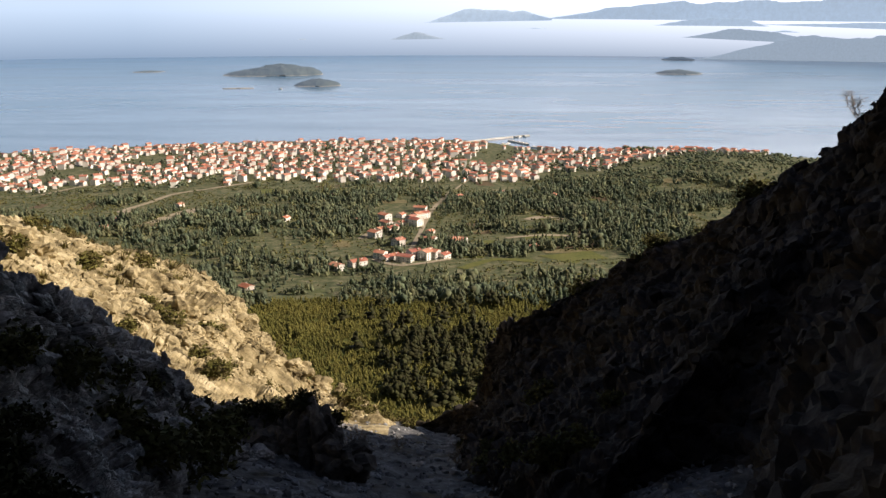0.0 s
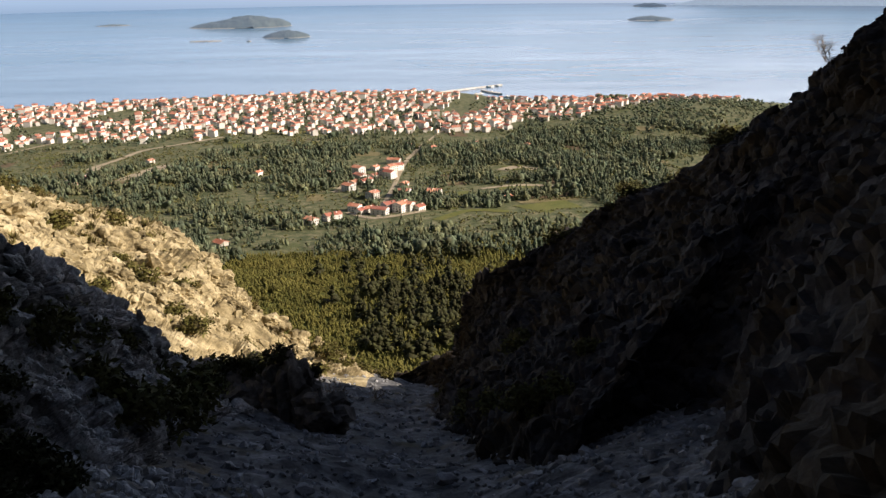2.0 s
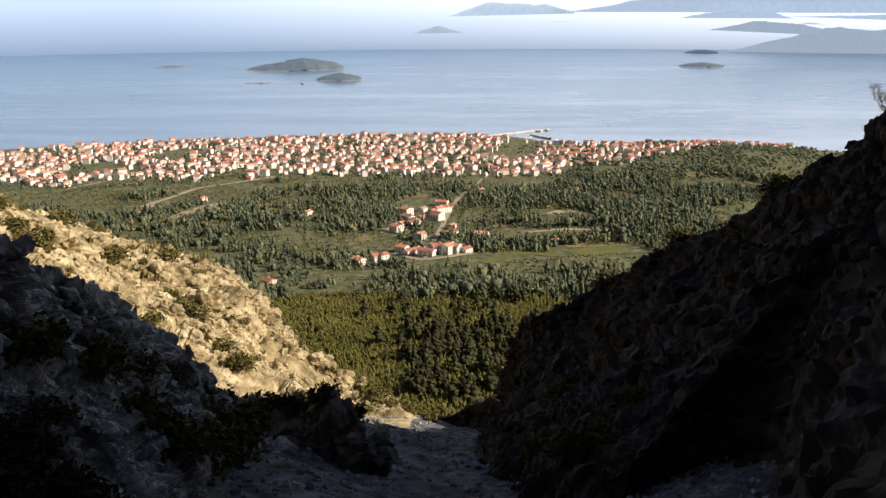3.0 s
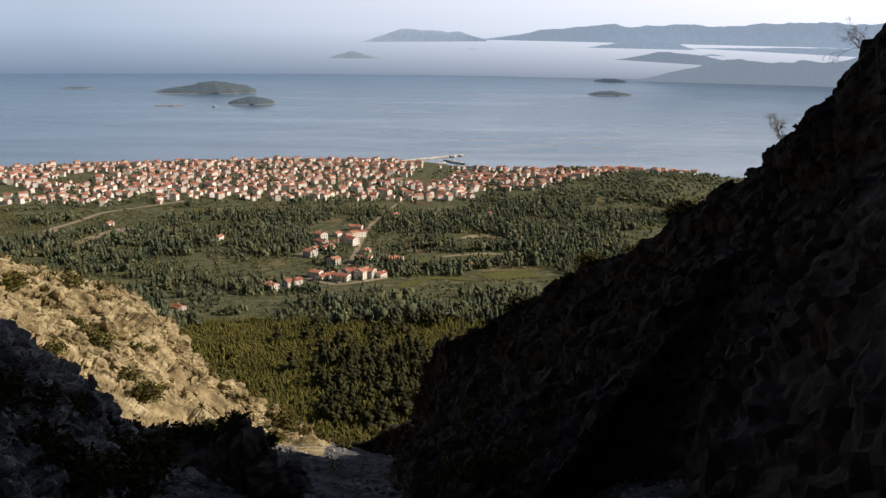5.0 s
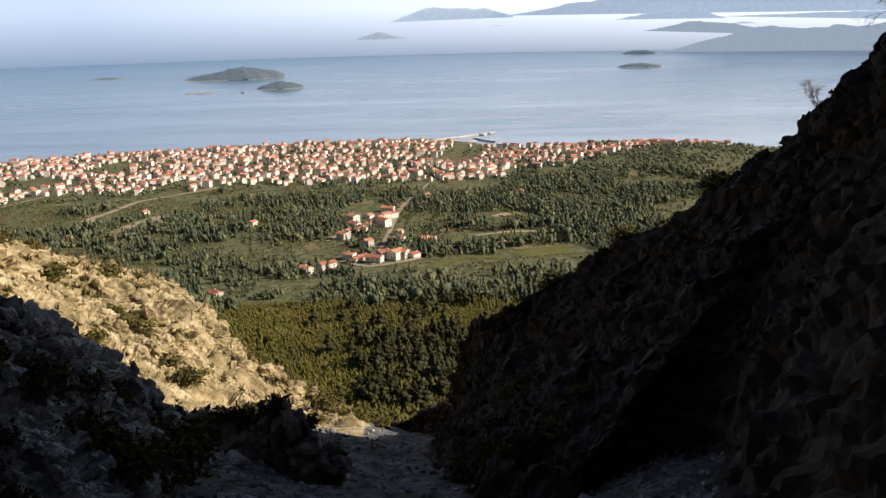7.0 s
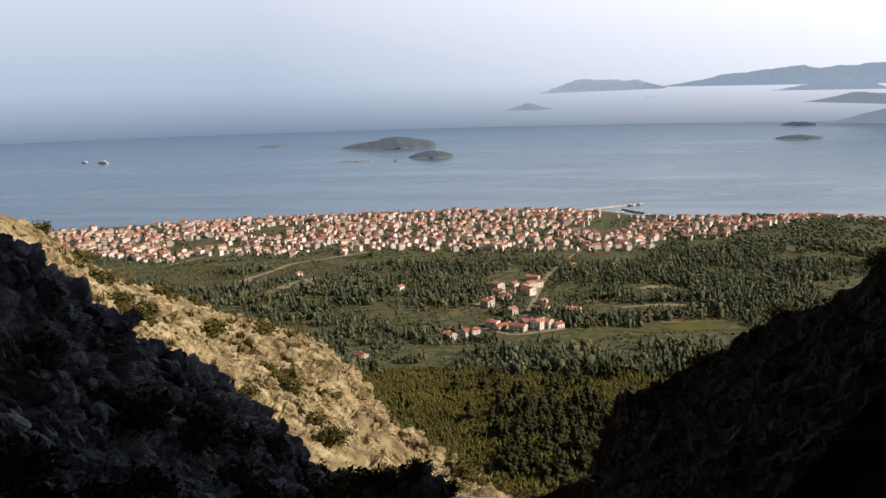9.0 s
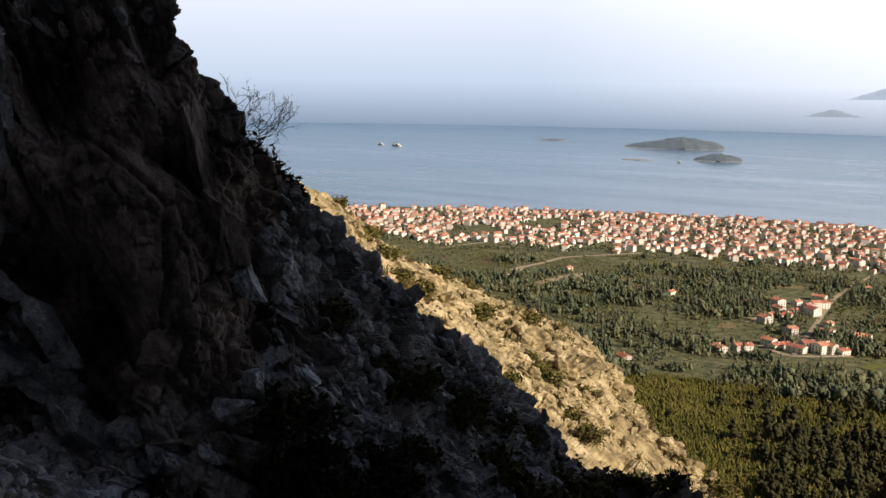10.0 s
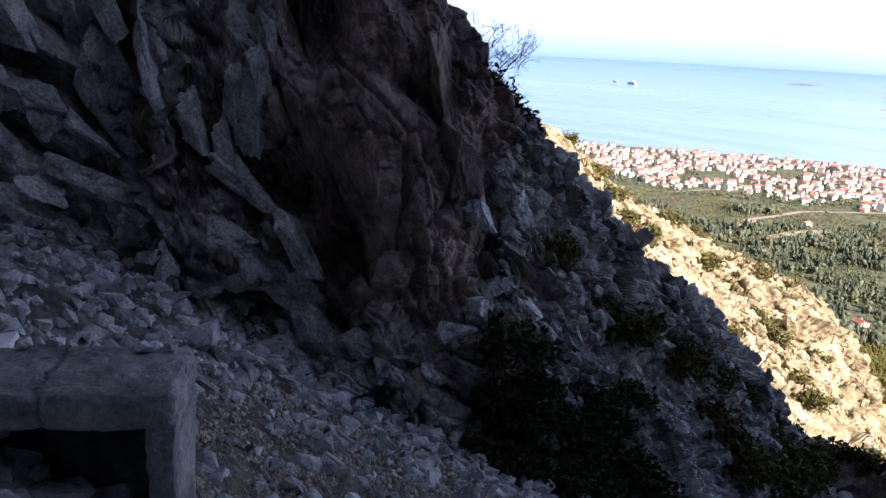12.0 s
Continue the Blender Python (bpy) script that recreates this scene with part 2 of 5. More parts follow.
def rust(mat, centre, reach):
    """A brown iron stain spread round a place, with a ragged edge."""
    nodes, link = mat.node_tree.nodes, mat.node_tree.links.new
    bsdf = nodes["Principled BSDF"]
    was = bsdf.inputs["Base Color"].links[0].from_socket
    geo, far, ragged, total, edge, mix = [nodes.new("ShaderNode" + k) for k in ("NewGeometry", "VectorMath", "TexNoise", "Math", "MapRange", "Mix")]
    far.operation = "DISTANCE"
    far.inputs[1].default_value = centre
    link(geo.outputs["Position"], far.inputs[0])
    ragged.inputs["Scale"].default_value, ragged.inputs["Detail"].default_value = 1.6, 8.0
    link(geo.outputs["Position"], ragged.inputs["Vector"])
    total.operation = "MULTIPLY_ADD"
    total.inputs[1].default_value = 2.2
    link(ragged.outputs["Fac"], total.inputs[0])
    link(far.outputs["Value"], total.inputs[2])
    edge.inputs["From Min"].default_value, edge.inputs["From Max"].default_value = reach + 1.5, reach + 0.7
    link(total.outputs["Value"], edge.inputs["Value"])
    mix.data_type, mix.blend_type = "RGBA", "MULTIPLY"
    link(edge.outputs["Result"], mix.inputs["Factor"])
    link(was, mix.inputs["A"])
    mix.inputs["B"].default_value = (0.62, 0.52, 0.45, 1)
    link(mix.outputs["Result"], bsdf.inputs["Base Color"])


rust(M_CRAG, (-3.95, 4.38, 0.67), 1.5)

M_SEA = bpy.data.materials.new("sea")
M_SEA.use_nodes = True
_n, _l = M_SEA.node_tree.nodes, M_SEA.node_tree.links.new
_b = _n["Principled BSDF"]
_b.inputs["Roughness"].default_value = 0.12
_b.inputs["IOR"].default_value = 1.33
_b.inputs["Specular IOR Level"].default_value = 0.5
_b.inputs["Sheen Weight"].default_value, _b.inputs["Sheen Roughness"].default_value = 0.6, 0.12
_b.inputs["Sheen Tint"].default_value = (0.82, 0.92, 1.0, 1)
_g = _n.new("ShaderNodeNewGeometry")
_map = _n.new("ShaderNodeMapping")
_map.inputs["Scale"].default_value = (1 / 40, 1 / 90, 1 / 40)
_w = _n.new("ShaderNodeTexNoise")
_w.inputs["Scale"].default_value, _w.inputs["Detail"].default_value = 1.0, 6
_bu = _n.new("ShaderNodeBump")
_bu.inputs["Strength"].default_value, _bu.inputs["Distance"].default_value = 0.10, 3.0
_l(_g.outputs["Position"], _map.inputs["Vector"])
_l(_map.outputs["Vector"], _w.inputs["Vector"])
_l(_w.outputs["Fac"], _bu.inputs["Height"])
_l(_bu.outputs["Normal"], _b.inputs["Normal"])
_wide = _n.new("ShaderNodeMapping")   # broad streaks of calm and ruffled water
_wide.inputs["Scale"].default_value = (1 / 900, 1 / 260, 1 / 300)
_calm = _n.new("ShaderNodeTexNoise")
_calm.inputs["Scale"].default_value, _calm.inputs["Detail"].default_value, _calm.inputs["Roughness"].default_value = 1.0, 7, 0.65
_tone = _n.new("ShaderNodeValToRGB")
_tone.color_ramp.elements[0].position, _tone.color_ramp.elements[0].color = 0.36, (0.02, 0.10, 0.20, 1)
_tone.color_ramp.elements[1].position, _tone.color_ramp.elements[1].color = 0.64, (0.04, 0.135, 0.25, 1)
_l(_g.outputs["Position"], _wide.inputs["Vector"])
_l(_wide.outputs["Vector"], _calm.inputs["Vector"])
_l(_calm.outputs["Fac"], _tone.inputs["Fac"])
_l(_tone.outputs["Color"], _b.inputs["Base Color"])
_ruffle = _n.new("ShaderNodeMapRange")
_ruffle.inputs["From Min"].default_value, _ruffle.inputs["From Max"].default_value = 0.38, 0.62
_ruffle.inputs["To Min"].default_value, _ruffle.inputs["To Max"].default_value = 0.13, 0.25
_l(_calm.outputs["Fac"], _ruffle.inputs["Value"])
_l(_ruffle.outputs["Result"], _b.inputs["Roughness"])

# the far haze is painted as a soft glow: pale water below, the horizon's white above, brighter towards the sun
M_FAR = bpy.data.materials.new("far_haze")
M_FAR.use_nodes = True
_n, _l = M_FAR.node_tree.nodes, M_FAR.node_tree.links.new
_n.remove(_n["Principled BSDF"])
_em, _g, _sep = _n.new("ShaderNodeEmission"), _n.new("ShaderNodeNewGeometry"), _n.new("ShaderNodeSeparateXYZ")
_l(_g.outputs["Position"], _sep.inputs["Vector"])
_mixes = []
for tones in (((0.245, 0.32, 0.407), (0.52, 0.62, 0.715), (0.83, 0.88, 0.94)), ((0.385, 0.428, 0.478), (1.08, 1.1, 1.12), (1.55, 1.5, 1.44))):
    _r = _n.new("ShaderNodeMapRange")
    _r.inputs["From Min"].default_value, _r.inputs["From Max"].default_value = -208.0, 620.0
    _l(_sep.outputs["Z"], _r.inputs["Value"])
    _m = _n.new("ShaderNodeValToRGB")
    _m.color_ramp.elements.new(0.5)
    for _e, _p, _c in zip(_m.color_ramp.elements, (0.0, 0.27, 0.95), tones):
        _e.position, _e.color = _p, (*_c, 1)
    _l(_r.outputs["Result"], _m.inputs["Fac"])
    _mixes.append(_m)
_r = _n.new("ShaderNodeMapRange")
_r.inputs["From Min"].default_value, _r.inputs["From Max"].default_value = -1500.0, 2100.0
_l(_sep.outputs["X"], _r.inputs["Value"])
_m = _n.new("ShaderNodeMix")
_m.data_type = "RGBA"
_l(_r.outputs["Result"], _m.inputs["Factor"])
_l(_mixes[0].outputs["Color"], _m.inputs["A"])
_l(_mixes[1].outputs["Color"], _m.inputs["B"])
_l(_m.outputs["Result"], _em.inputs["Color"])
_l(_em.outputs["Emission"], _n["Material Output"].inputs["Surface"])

for _mat, _c in ((M_ISLE_FAR, (0.30, 0.36, 0.41)), (M_ISLE_MID, (0.245, 0.29, 0.325)), (M_ISLE, (0.065, 0.085, 0.115))):   # haze painted as a glow on the far hills and islands
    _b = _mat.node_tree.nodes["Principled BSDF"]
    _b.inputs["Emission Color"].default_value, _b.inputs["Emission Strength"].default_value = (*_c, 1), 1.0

# ---- the lie of the land ----
SEA = -208.4   # the sea's level; the hill path is at 0


def lowland(d):
    """The height of the flank and the coastal plain at a distance from the path."""
    return np.interp(d, [20, 32, 60, 150, 250, 300, 330, 500, 700, 1000, 1300, 1550, 1700],
                     [-8.7, -15.5, -33, -83, -128, -143, -148, -162, -175.5, -190.5, -200.5, SEA + 0.8, SEA - 12])


def land(x, y):
    d = np.hypot(x, y)
    az = np.degrees(np.arctan2(x, y))
    coast = np.interp(az, [-40, 1.0, 2.5, 4.2, 5.7, 7, 11, 20, 40], [1555, 1555, 1530, 1492, 1448, 1440, 1428, 1440, 1440])
    z = lowland(d * (1 + np.clip((d - 1150) / 250, 0, 1) * (1555 / coast - 1)))
    p = np.stack([x, y, 0 * x], -1).reshape(-1, 3)
    far = np.clip((d - 320) / 300, 0, 1) * np.clip((1400 - d) / 200, 0, 1)
    z = z + far * (fbm(p, 160.0, 3, 5).reshape(z.shape) * 1.5)
    z = z + 13 * np.exp(-((x - 370) / 150) ** 2 - ((y - 1230) / 170) ** 2)
    # unseen hillside behind the path, set steep to hold back skylight
    back = np.clip((np.abs(az) - 75) / 50, 0, 1)
    back = back * back * (3 - 2 * back)
    return z * (1 - back) + back * (0.95 * np.minimum(d, 700) - 4)


def floor_z(x, y):
    """The gully's bed, which falls ahead and rises to both sides."""
    return -0.434 * y + 0.27 * (np.sqrt(x * x + 0.3) - 0.55) - np.clip(y - 32.5, 0, 99) * 0.5


def floor_top(x, y):
    """The bed with its humps."""
    p = np.stack([x, y, 0 * x], -1).reshape(-1, 3)
    return floor_z(x, y) + 0.14 * fbm(p, 1.6, 3, 9).reshape(np.shape(x))


az = np.radians(np.concatenate([np.arange(-180, -75, 3.0), np.arange(-75, 60, 0.45), np.arange(60, 180.1, 3.0)]))
rad = np.concatenate([np.geomspace(24, 320, 50), np.geomspace(330, 1700, 130)])
gx, gy = rad[:, None] * np.sin(az), rad[:, None] * np.cos(az)
g = np.stack([gx, gy, land(gx, gy)], -1)
ground = tagged(sheet("ground", g, M_LAND, True), "olive and dry-brown coastal plain below the hill", "ground", kind="structure")
ground.data.materials.append(M_FIELD)   # grass under the young pines
mid = (0.25 * (g[1:, 1:] + g[:-1, :-1] + g[1:, :-1] + g[:-1, 1:])).reshape(-1, 3)
ground.data.polygons.foreach_set("material_index", (np.hypot(mid[:, 0], mid[:, 1]) < 515 + 25 * vnoise(mid, 60, 2)).astype(np.int32))

# the sea, level out to 4.75 km, and beyond it the far water and coast as a hazy backdrop
az = np.radians(np.linspace(-120, 120, 241))
dist = np.concatenate([np.linspace(1390, 4750, 62)])
g = np.stack(np.broadcast_arrays(dist[:, None] * np.sin(az), dist[:, None] * np.cos(az), SEA), -1)
sea = tagged(sheet("water", g, M_SEA, True), "calm blue-grey sea channel under haze", "sea", kind="structure")
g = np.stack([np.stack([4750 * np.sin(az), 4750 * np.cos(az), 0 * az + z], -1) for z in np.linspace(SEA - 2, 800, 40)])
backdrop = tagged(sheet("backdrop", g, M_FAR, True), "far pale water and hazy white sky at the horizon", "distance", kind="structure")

# ---- the gully near by ----
xs, ys = np.linspace(-13, 13, 220), np.concatenate([np.linspace(-24, -6.2, 24), np.linspace(-6, 1, 56), np.linspace(1.1, 12, 150), np.linspace(12.1, 38, 160)])
X, Y = np.meshgrid(xs, ys)
g = np.stack([X, Y, floor_z(X, Y)], -1)
p = g.reshape(-1, 3)
h1 = blocks(p, 0.26, 3)
h2 = blocks(p, 0.11, 4)
g[..., 2] = floor_top(X, Y) + (0.02 * h1 + 0.015 * h2).reshape(X.shape)
gully = tagged(sheet("gully_floor", g, M_SCREE), "grey limestone scree bed of a steep gully", "ground", kind="structure")
gully.data.materials.append(M_BED)
mid = (0.25 * (g[1:, 1:] + g[:-1, :-1] + g[1:, :-1] + g[:-1, 1:])).reshape(-1, 3)
earthy = mid[:, 0] + 0.42 * mid[:, 1] + 0.9 * fbm(mid, 0.8, 3, 19) > 0.9   # bed coloured darker for its shade towards the ridge and down the gully
pale = (mid[:, 1] + 0.8 * fbm(mid, 1.2, 3, 20) > 25.0) & (mid[:, 0] < -1.7)   # the trodden sunny mouth, its pale colour ending where ridge shade falls
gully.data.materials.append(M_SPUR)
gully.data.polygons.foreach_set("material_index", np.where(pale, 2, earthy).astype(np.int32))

# left crag: foot on the scree, crest against the sea
foot = [(-9.0, -4.0), (-6.2, 2.9), (-5.2, 3.4), (-4.9, 3.8), (-4.5, 4.0), (-4.0, 4.2), (-3.6, 4.5), (-3.0, 4.9), (-2.7, 5.5), (-2.5, 6.8), (-2.7, 9.4), (-2.9, 11.8), (-2.6, 15.0)]
crest = [(-13.0, -3.5, 17.0), (-8.22, 3.66, 14.94), (-7.05, 4.75, 11.73), (-5.41, 5.05, 6.59), (-4.66, 5.09, 3.19), (-4.28, 5.28, 1.66), (-4.09, 5.80, 0.93), (-3.94, 6.50, 0.45), (-3.74, 7.74, -0.58), (-3.78, 9.26, -1.48), (-3.74, 10.98, -2.58), (-3.53, 12.30, -4.10), (-3.0, 15.6, -6.9)]


def walls(foot, crest, bulge, back, away=None):
    """Lines of a rock face: sunk below the floor, foot, two between, crest, and down the far side."""
    f = np.array([(x, y, floor_z(np.float64(x), y)) for x, y in foot])
    c = np.array(crest)
    out = c - f
    out[:, 2] = 0
    out /= np.maximum(np.linalg.norm(out, axis=1, keepdims=True), 0.5)
    rear = out if away is None else np.broadcast_to(np.array(away, float), out.shape)
    low = f - out * 0.4 + [0, 0, -1.2]
    a = f + (c - f) * 0.33 - out * bulge
    b = f + (c - f) * 0.7 - out * bulge
    d = c + rear * back[0] + [0, 0, -back[1]]
    e = c + rear * back[0] * 4 + [0, 0, -back[1] * 5]
    return np.stack([low, f, a, b, c, d, e])


g = loft(walls(foot, crest, 0.15, (2.0, 1.4), (-1.0, 0.15, 0.0)), 680, 370)
p = g.reshape(-1, 3)
turn = np.array(Matrix.Rotation(radians(-34), 3, "Y") @ Matrix.Rotation(radians(20), 3, "Z"))
lumps = (p @ turn.T) * [1.15, 1.0, 0.8]
left = np.clip((-p[:, 0] - 3.6) / 1.0, 0, 1)


FACES = {}


def on_face(grid, bearing, height):
    """The place on a rock face that lies along a bearing and height from the eye on the path, in degrees."""
    key = id(grid)
    if key not in FACES:
        q = grid.reshape(-1, 3)
        q = q[q[:, 1] > -3]
        way = q - [0, 0, 1.6]
        FACES[key] = grid, q, (way / np.linalg.norm(way, axis=1, keepdims=True)).astype(np.float32)
    _, q, way = FACES[key]
    a, e = radians(bearing), radians(height)
    return q[np.argmax(way @ np.array([math.sin(a) * math.cos(e), math.cos(a) * math.cos(e), math.sin(e)], np.float32))]


def hollow(p, grid, ways, radius):
    """1 along a line over the face, falling to 0 away from it."""
    ends = np.array([on_face(grid, *w) for w in ways])
    line = np.concatenate([a + (b - a) * np.linspace(0, 1, 14)[:, None] for a, b in zip(ends, ends[1:])])
    near = np.min(np.linalg.norm(p[:, None] - line[None], axis=2), axis=1)
    return np.exp(-(near / radius) ** 2)


boss_at = on_face(g, -41.5, -8.5)
boss = np.exp(-(np.linalg.norm((p - boss_at) / [0.9, 0.9, 1.2], axis=1) / 0.9) ** 4)   # one smooth bulging boulder
cave = 0.42 * hollow(p, g, ((-45, -15.0), (-41, -15.6), (-37.2, -14.8)), 0.22)   # the undercut below it
cave = np.maximum(cave, 0.6 * hollow(p, g, ((-66, -7.6), (-59.5, -8.6), (-52, -11.2), (-45, -15)), 0.27))   # the long dark recess over the ledges
cave = np.maximum(cave, 0.55 * hollow(p, g, ((-46.8, -1), (-47.6, -6), (-48, -11)), 0.3))   # the chimney beside the boulder
cave = np.maximum(cave, 0.35 * hollow(p, g, ((-55, -15.4), (-49.5, -17.2), (-46, -19.8)), 0.16))
cave = np.maximum(cave, 0.16 * hollow(p, g, ((-41.5, -4.6), (-39.2, -5.9), (-37.4, -7.6)), 0.1))


def ribs(p, along, length, width, deep, seed, gap):
    """Broken ribs of rock that run along one way over the face."""
    a = np.array(along) / np.linalg.norm(along)
    side = np.cross(a, (0.79, -0.62, 0.25))
    side /= np.linalg.norm(side)
    q = np.stack([p @ side / width, p @ a / length, p @ np.cross(side, a) / deep], -1)
    return blocks(q, 1.0, seed, gap)


row = np.repeat(np.arange(g.shape[0]), g.shape[1])
upper = np.clip((row - 100) / 14, 0, 1)   # steep ribs above, tilted ledges below
steep = 0.20 * ribs(p, (0.2, 0.15, -0.97), 1.3, 0.36, 0.7, 11, 0.3) + 0.10 * ribs(p, (0.25, 0.18, -0.95), 0.5, 0.15, 0.3, 12, 0.35)
tilted = 0.20 * ribs(p, (0.58, 0.44, -0.68), 0.9, 0.26, 0.5, 61, 0.32) + 0.07 * ribs(p, (0.58, 0.44, -0.68), 0.35, 0.12, 0.2, 62, 0.35)
broken = 0.07 * ribs(p, (0.5, 0.38, -0.78), 0.8, 0.42, 0.6, 15, 0.22) + 0.08 * ribs(p, (0.5, 0.38, -0.78), 0.38, 0.24, 0.3, 16, 0.25)
big = left * (upper * steep + (1 - upper) * tilted) + (1 - left) * broken
amount = big * (1 - 0.93 * boss) + 0.08 * blocks(lumps, 0.24, 13, 0.22) * (1 - 0.85 * boss) + 0.03 * blocks(p, 0.11, 14, 0.25) * (1 - 0.7 * boss) + boss * (0.045 * ribs(p, (0.15, 0.1, -0.98), 1.3, 0.34, 0.8, 17, 0.12) + 0.035 * ribs(p, (0.15, 0.1, -0.98), 0.4, 0.16, 0.3, 18, 0.3) + 0.03 * blocks(p, 0.3, 19, 0.3)) + 0.18 * vnoise(p, 2.2, 8) + 0.2 * boss - cave
amount = amount - 0.12 * left * (1 - boss) * np.clip((215 - row) / 25, 0, 1) + 0.10 * np.exp(-((row - 246) / 28.0) ** 2)   # set back behind the blocks, full at the crest
g = displaced(g, amount, (2, 2, 6))
CRAG_TOP, CRAG_OUT = g, normals(g)
CRAG_FACE = g[30:246]
crag = tagged(sheet("rock_face", g, M_CRAG), "shaded grey limestone crag of steep broken slabs", "rock face", kind="structure")

# right ridge
foot = [(8.0, -10.0), (4.6, -2.0), (2.35, 3.6), (2.5, 6.6), (2.8, 9.9), (1.3, 9.0), (0.75, 10.5), (0.6, 12.2), (0.4, 15.0), (0.3, 18.0), (0.4, 21.0), (0.7, 24.5), (0.6, 28.0), (0.1, 30.5), (-0.9, 32.4)]
crest = [(16.0, -10.0, 24.0), (13.5, 2.0, 18.0), (11.0, 8.5, 10.0), (9.6, 12.6, 4.6), (8.22, 14.88, 1.75), (7.45, 15.83, -0.08), (6.45, 16.80, -1.25), (4.98, 18.34, -2.86), (3.47, 19.70, -4.25), (2.1, 20.1, -5.1), (1.5, 20.8, -5.8), (1.2, 23.2, -8.2), (1.5, 27.0, -10.7), (0.9, 30.0, -12.1), (-0.9, 32.8, -14.1)]
g = loft(walls(foot, crest, -0.2, (3.0, 3.0)), 460, 260)
p = g.reshape(-1, 3)
amount = 0.10 * blocks(p, 1.3, 21, 0.3) + 0.10 * blocks(p, 0.5, 22, 0.25) + 0.06 * blocks(p, 0.22, 23, 0.3) + 0.25 * vnoise(p, 3.0, 24)
g = displaced(g, amount, (-5, 10, 8))
RIDGE_TOP, RIDGE_OUT = g, normals(g)
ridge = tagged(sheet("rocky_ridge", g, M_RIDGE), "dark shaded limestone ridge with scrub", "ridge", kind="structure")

# unseen wall behind the path, added to block skylight; dark to limit bounce
foot = [(-12.5, 7.5), (-12.0, 2.0), (-11.0, -4.0), (-9.0, -7.0), (-3.0, -8.5), (3.0, -8.5), (9.0, -7.0), (17.0, -6.0)]
crest = [(-16.0, 9.0, 26.0), (-18.0, 3.0, 44.0), (-19.0, -10.0, 58.0), (-13.0, -20.0, 60.0), (-4.0, -22.0, 62.0), (4.0, -22.0, 60.0), (12.0, -19.0, 44.0), (22.0, -15.0, 30.0)]
g = loft(walls(foot, crest, 0.0, (5.0, 4.0)), 160, 90)
p = g.reshape(-1, 3)
head = tagged(sheet("rock_wall", displaced(g, 0.5 * blocks(p, 2.2, 41, 0.3) + 0.2 * blocks(p, 0.8, 42, 0.3), (0, 0, 6)), M_RIDGE), "unseen rock wall added behind the path to block skylight", "rock face", kind="structure")

# sunlit spur beyond the crag
foot = [(-14.0, 8.0), (-12.02, 12.02, -1.40), (-10.58, 14.56, -3.22), (-9.25, 16.02, -4.77), (-8.33, 17.08, -6.08), (-7.49, 18.54, -7.51), (-6.6, 20.4, -8.8), (-6.0, 22.2, -9.9), (-5.1, 24.0, -10.9), (-4.1, 25.7, -11.6), (-2.9, 27.8, -12.7), (-1.6, 30.0, -13.7), (-0.3, 32.0, -15.0)]
foot = [(p[0], p[1]) for p in foot]
crest = [(-26.0, 14.0, 8.0), (-19.8, 19.8, 2.6), (-17.3, 23.9, -1.2), (-16.0, 26.6, -2.8), (-15.2, 29.3, -4.3), (-13.6, 32.8, -6.3), (-11.7, 35.1, -7.9), (-9.8, 36.7, -9.2), (-8.6, 36.5, -11.0), (-6.3, 36.0, -13.0), (-4.0, 35.3, -13.8), (-2.0, 34.2, -14.3), (-0.5, 33.3, -15.0)]
lines = walls(foot, crest, 0.0, (4.0, 4.0))
g = loft(lines, 520, 260)
p = g.reshape(-1, 3)
q = (p @ turn.T) * [1.4, 1.0, 0.7]
craggy = np.clip(0.35 + 2.0 * vnoise(p, 3.5, 36), 0.12, 1.5)   # bare ribs between smoother stony slopes
amount = craggy * (0.30 * ribs(p, (0.5, 0.38, -0.78), 2.6, 0.95, 1.4, 31, 0.22) + 0.09 * ribs(p, (0.5, 0.38, -0.78), 1.0, 0.4, 0.6, 32, 0.25)) + 0.05 * blocks(q, 0.3, 33, 0.3) + 0.025 * blocks(p, 0.16, 35, 0.3) + 0.5 * vnoise(p, 4.0, 34)
g = displaced(g, amount, (0, 10, 8))
SPUR_GRID, SPUR_OUT = g, normals(g)
SPUR_SIDE = g[60:170]
SPUR_TOP = g[70:210, 60:500].reshape(-1, 3)
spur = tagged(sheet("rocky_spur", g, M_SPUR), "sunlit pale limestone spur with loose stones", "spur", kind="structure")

# ---- trees of the plain ----
def icosphere(levels):
    bm = bmesh.new()
    bmesh.ops.create_icosphere(bm, subdivisions=levels, radius=1.0)
    v = np.array([w.co for w in bm.verts])
    f = np.array([[w.index for w in face.verts] for face in bm.faces])
    bm.free()
    return v, f


ICO1 = icosphere(1)
OCTA = (np.array([(1, 0, 0), (-1, 0, 0), (0, 1, 0), (0, -1, 0), (0, 0, 1), (0, 0, -1)], float), np.array([(0, 2, 4), (2, 1, 4), (1, 3, 4), (3, 0, 4), (2, 0, 5), (1, 2, 5), (3, 1, 5), (0, 3, 5)]))


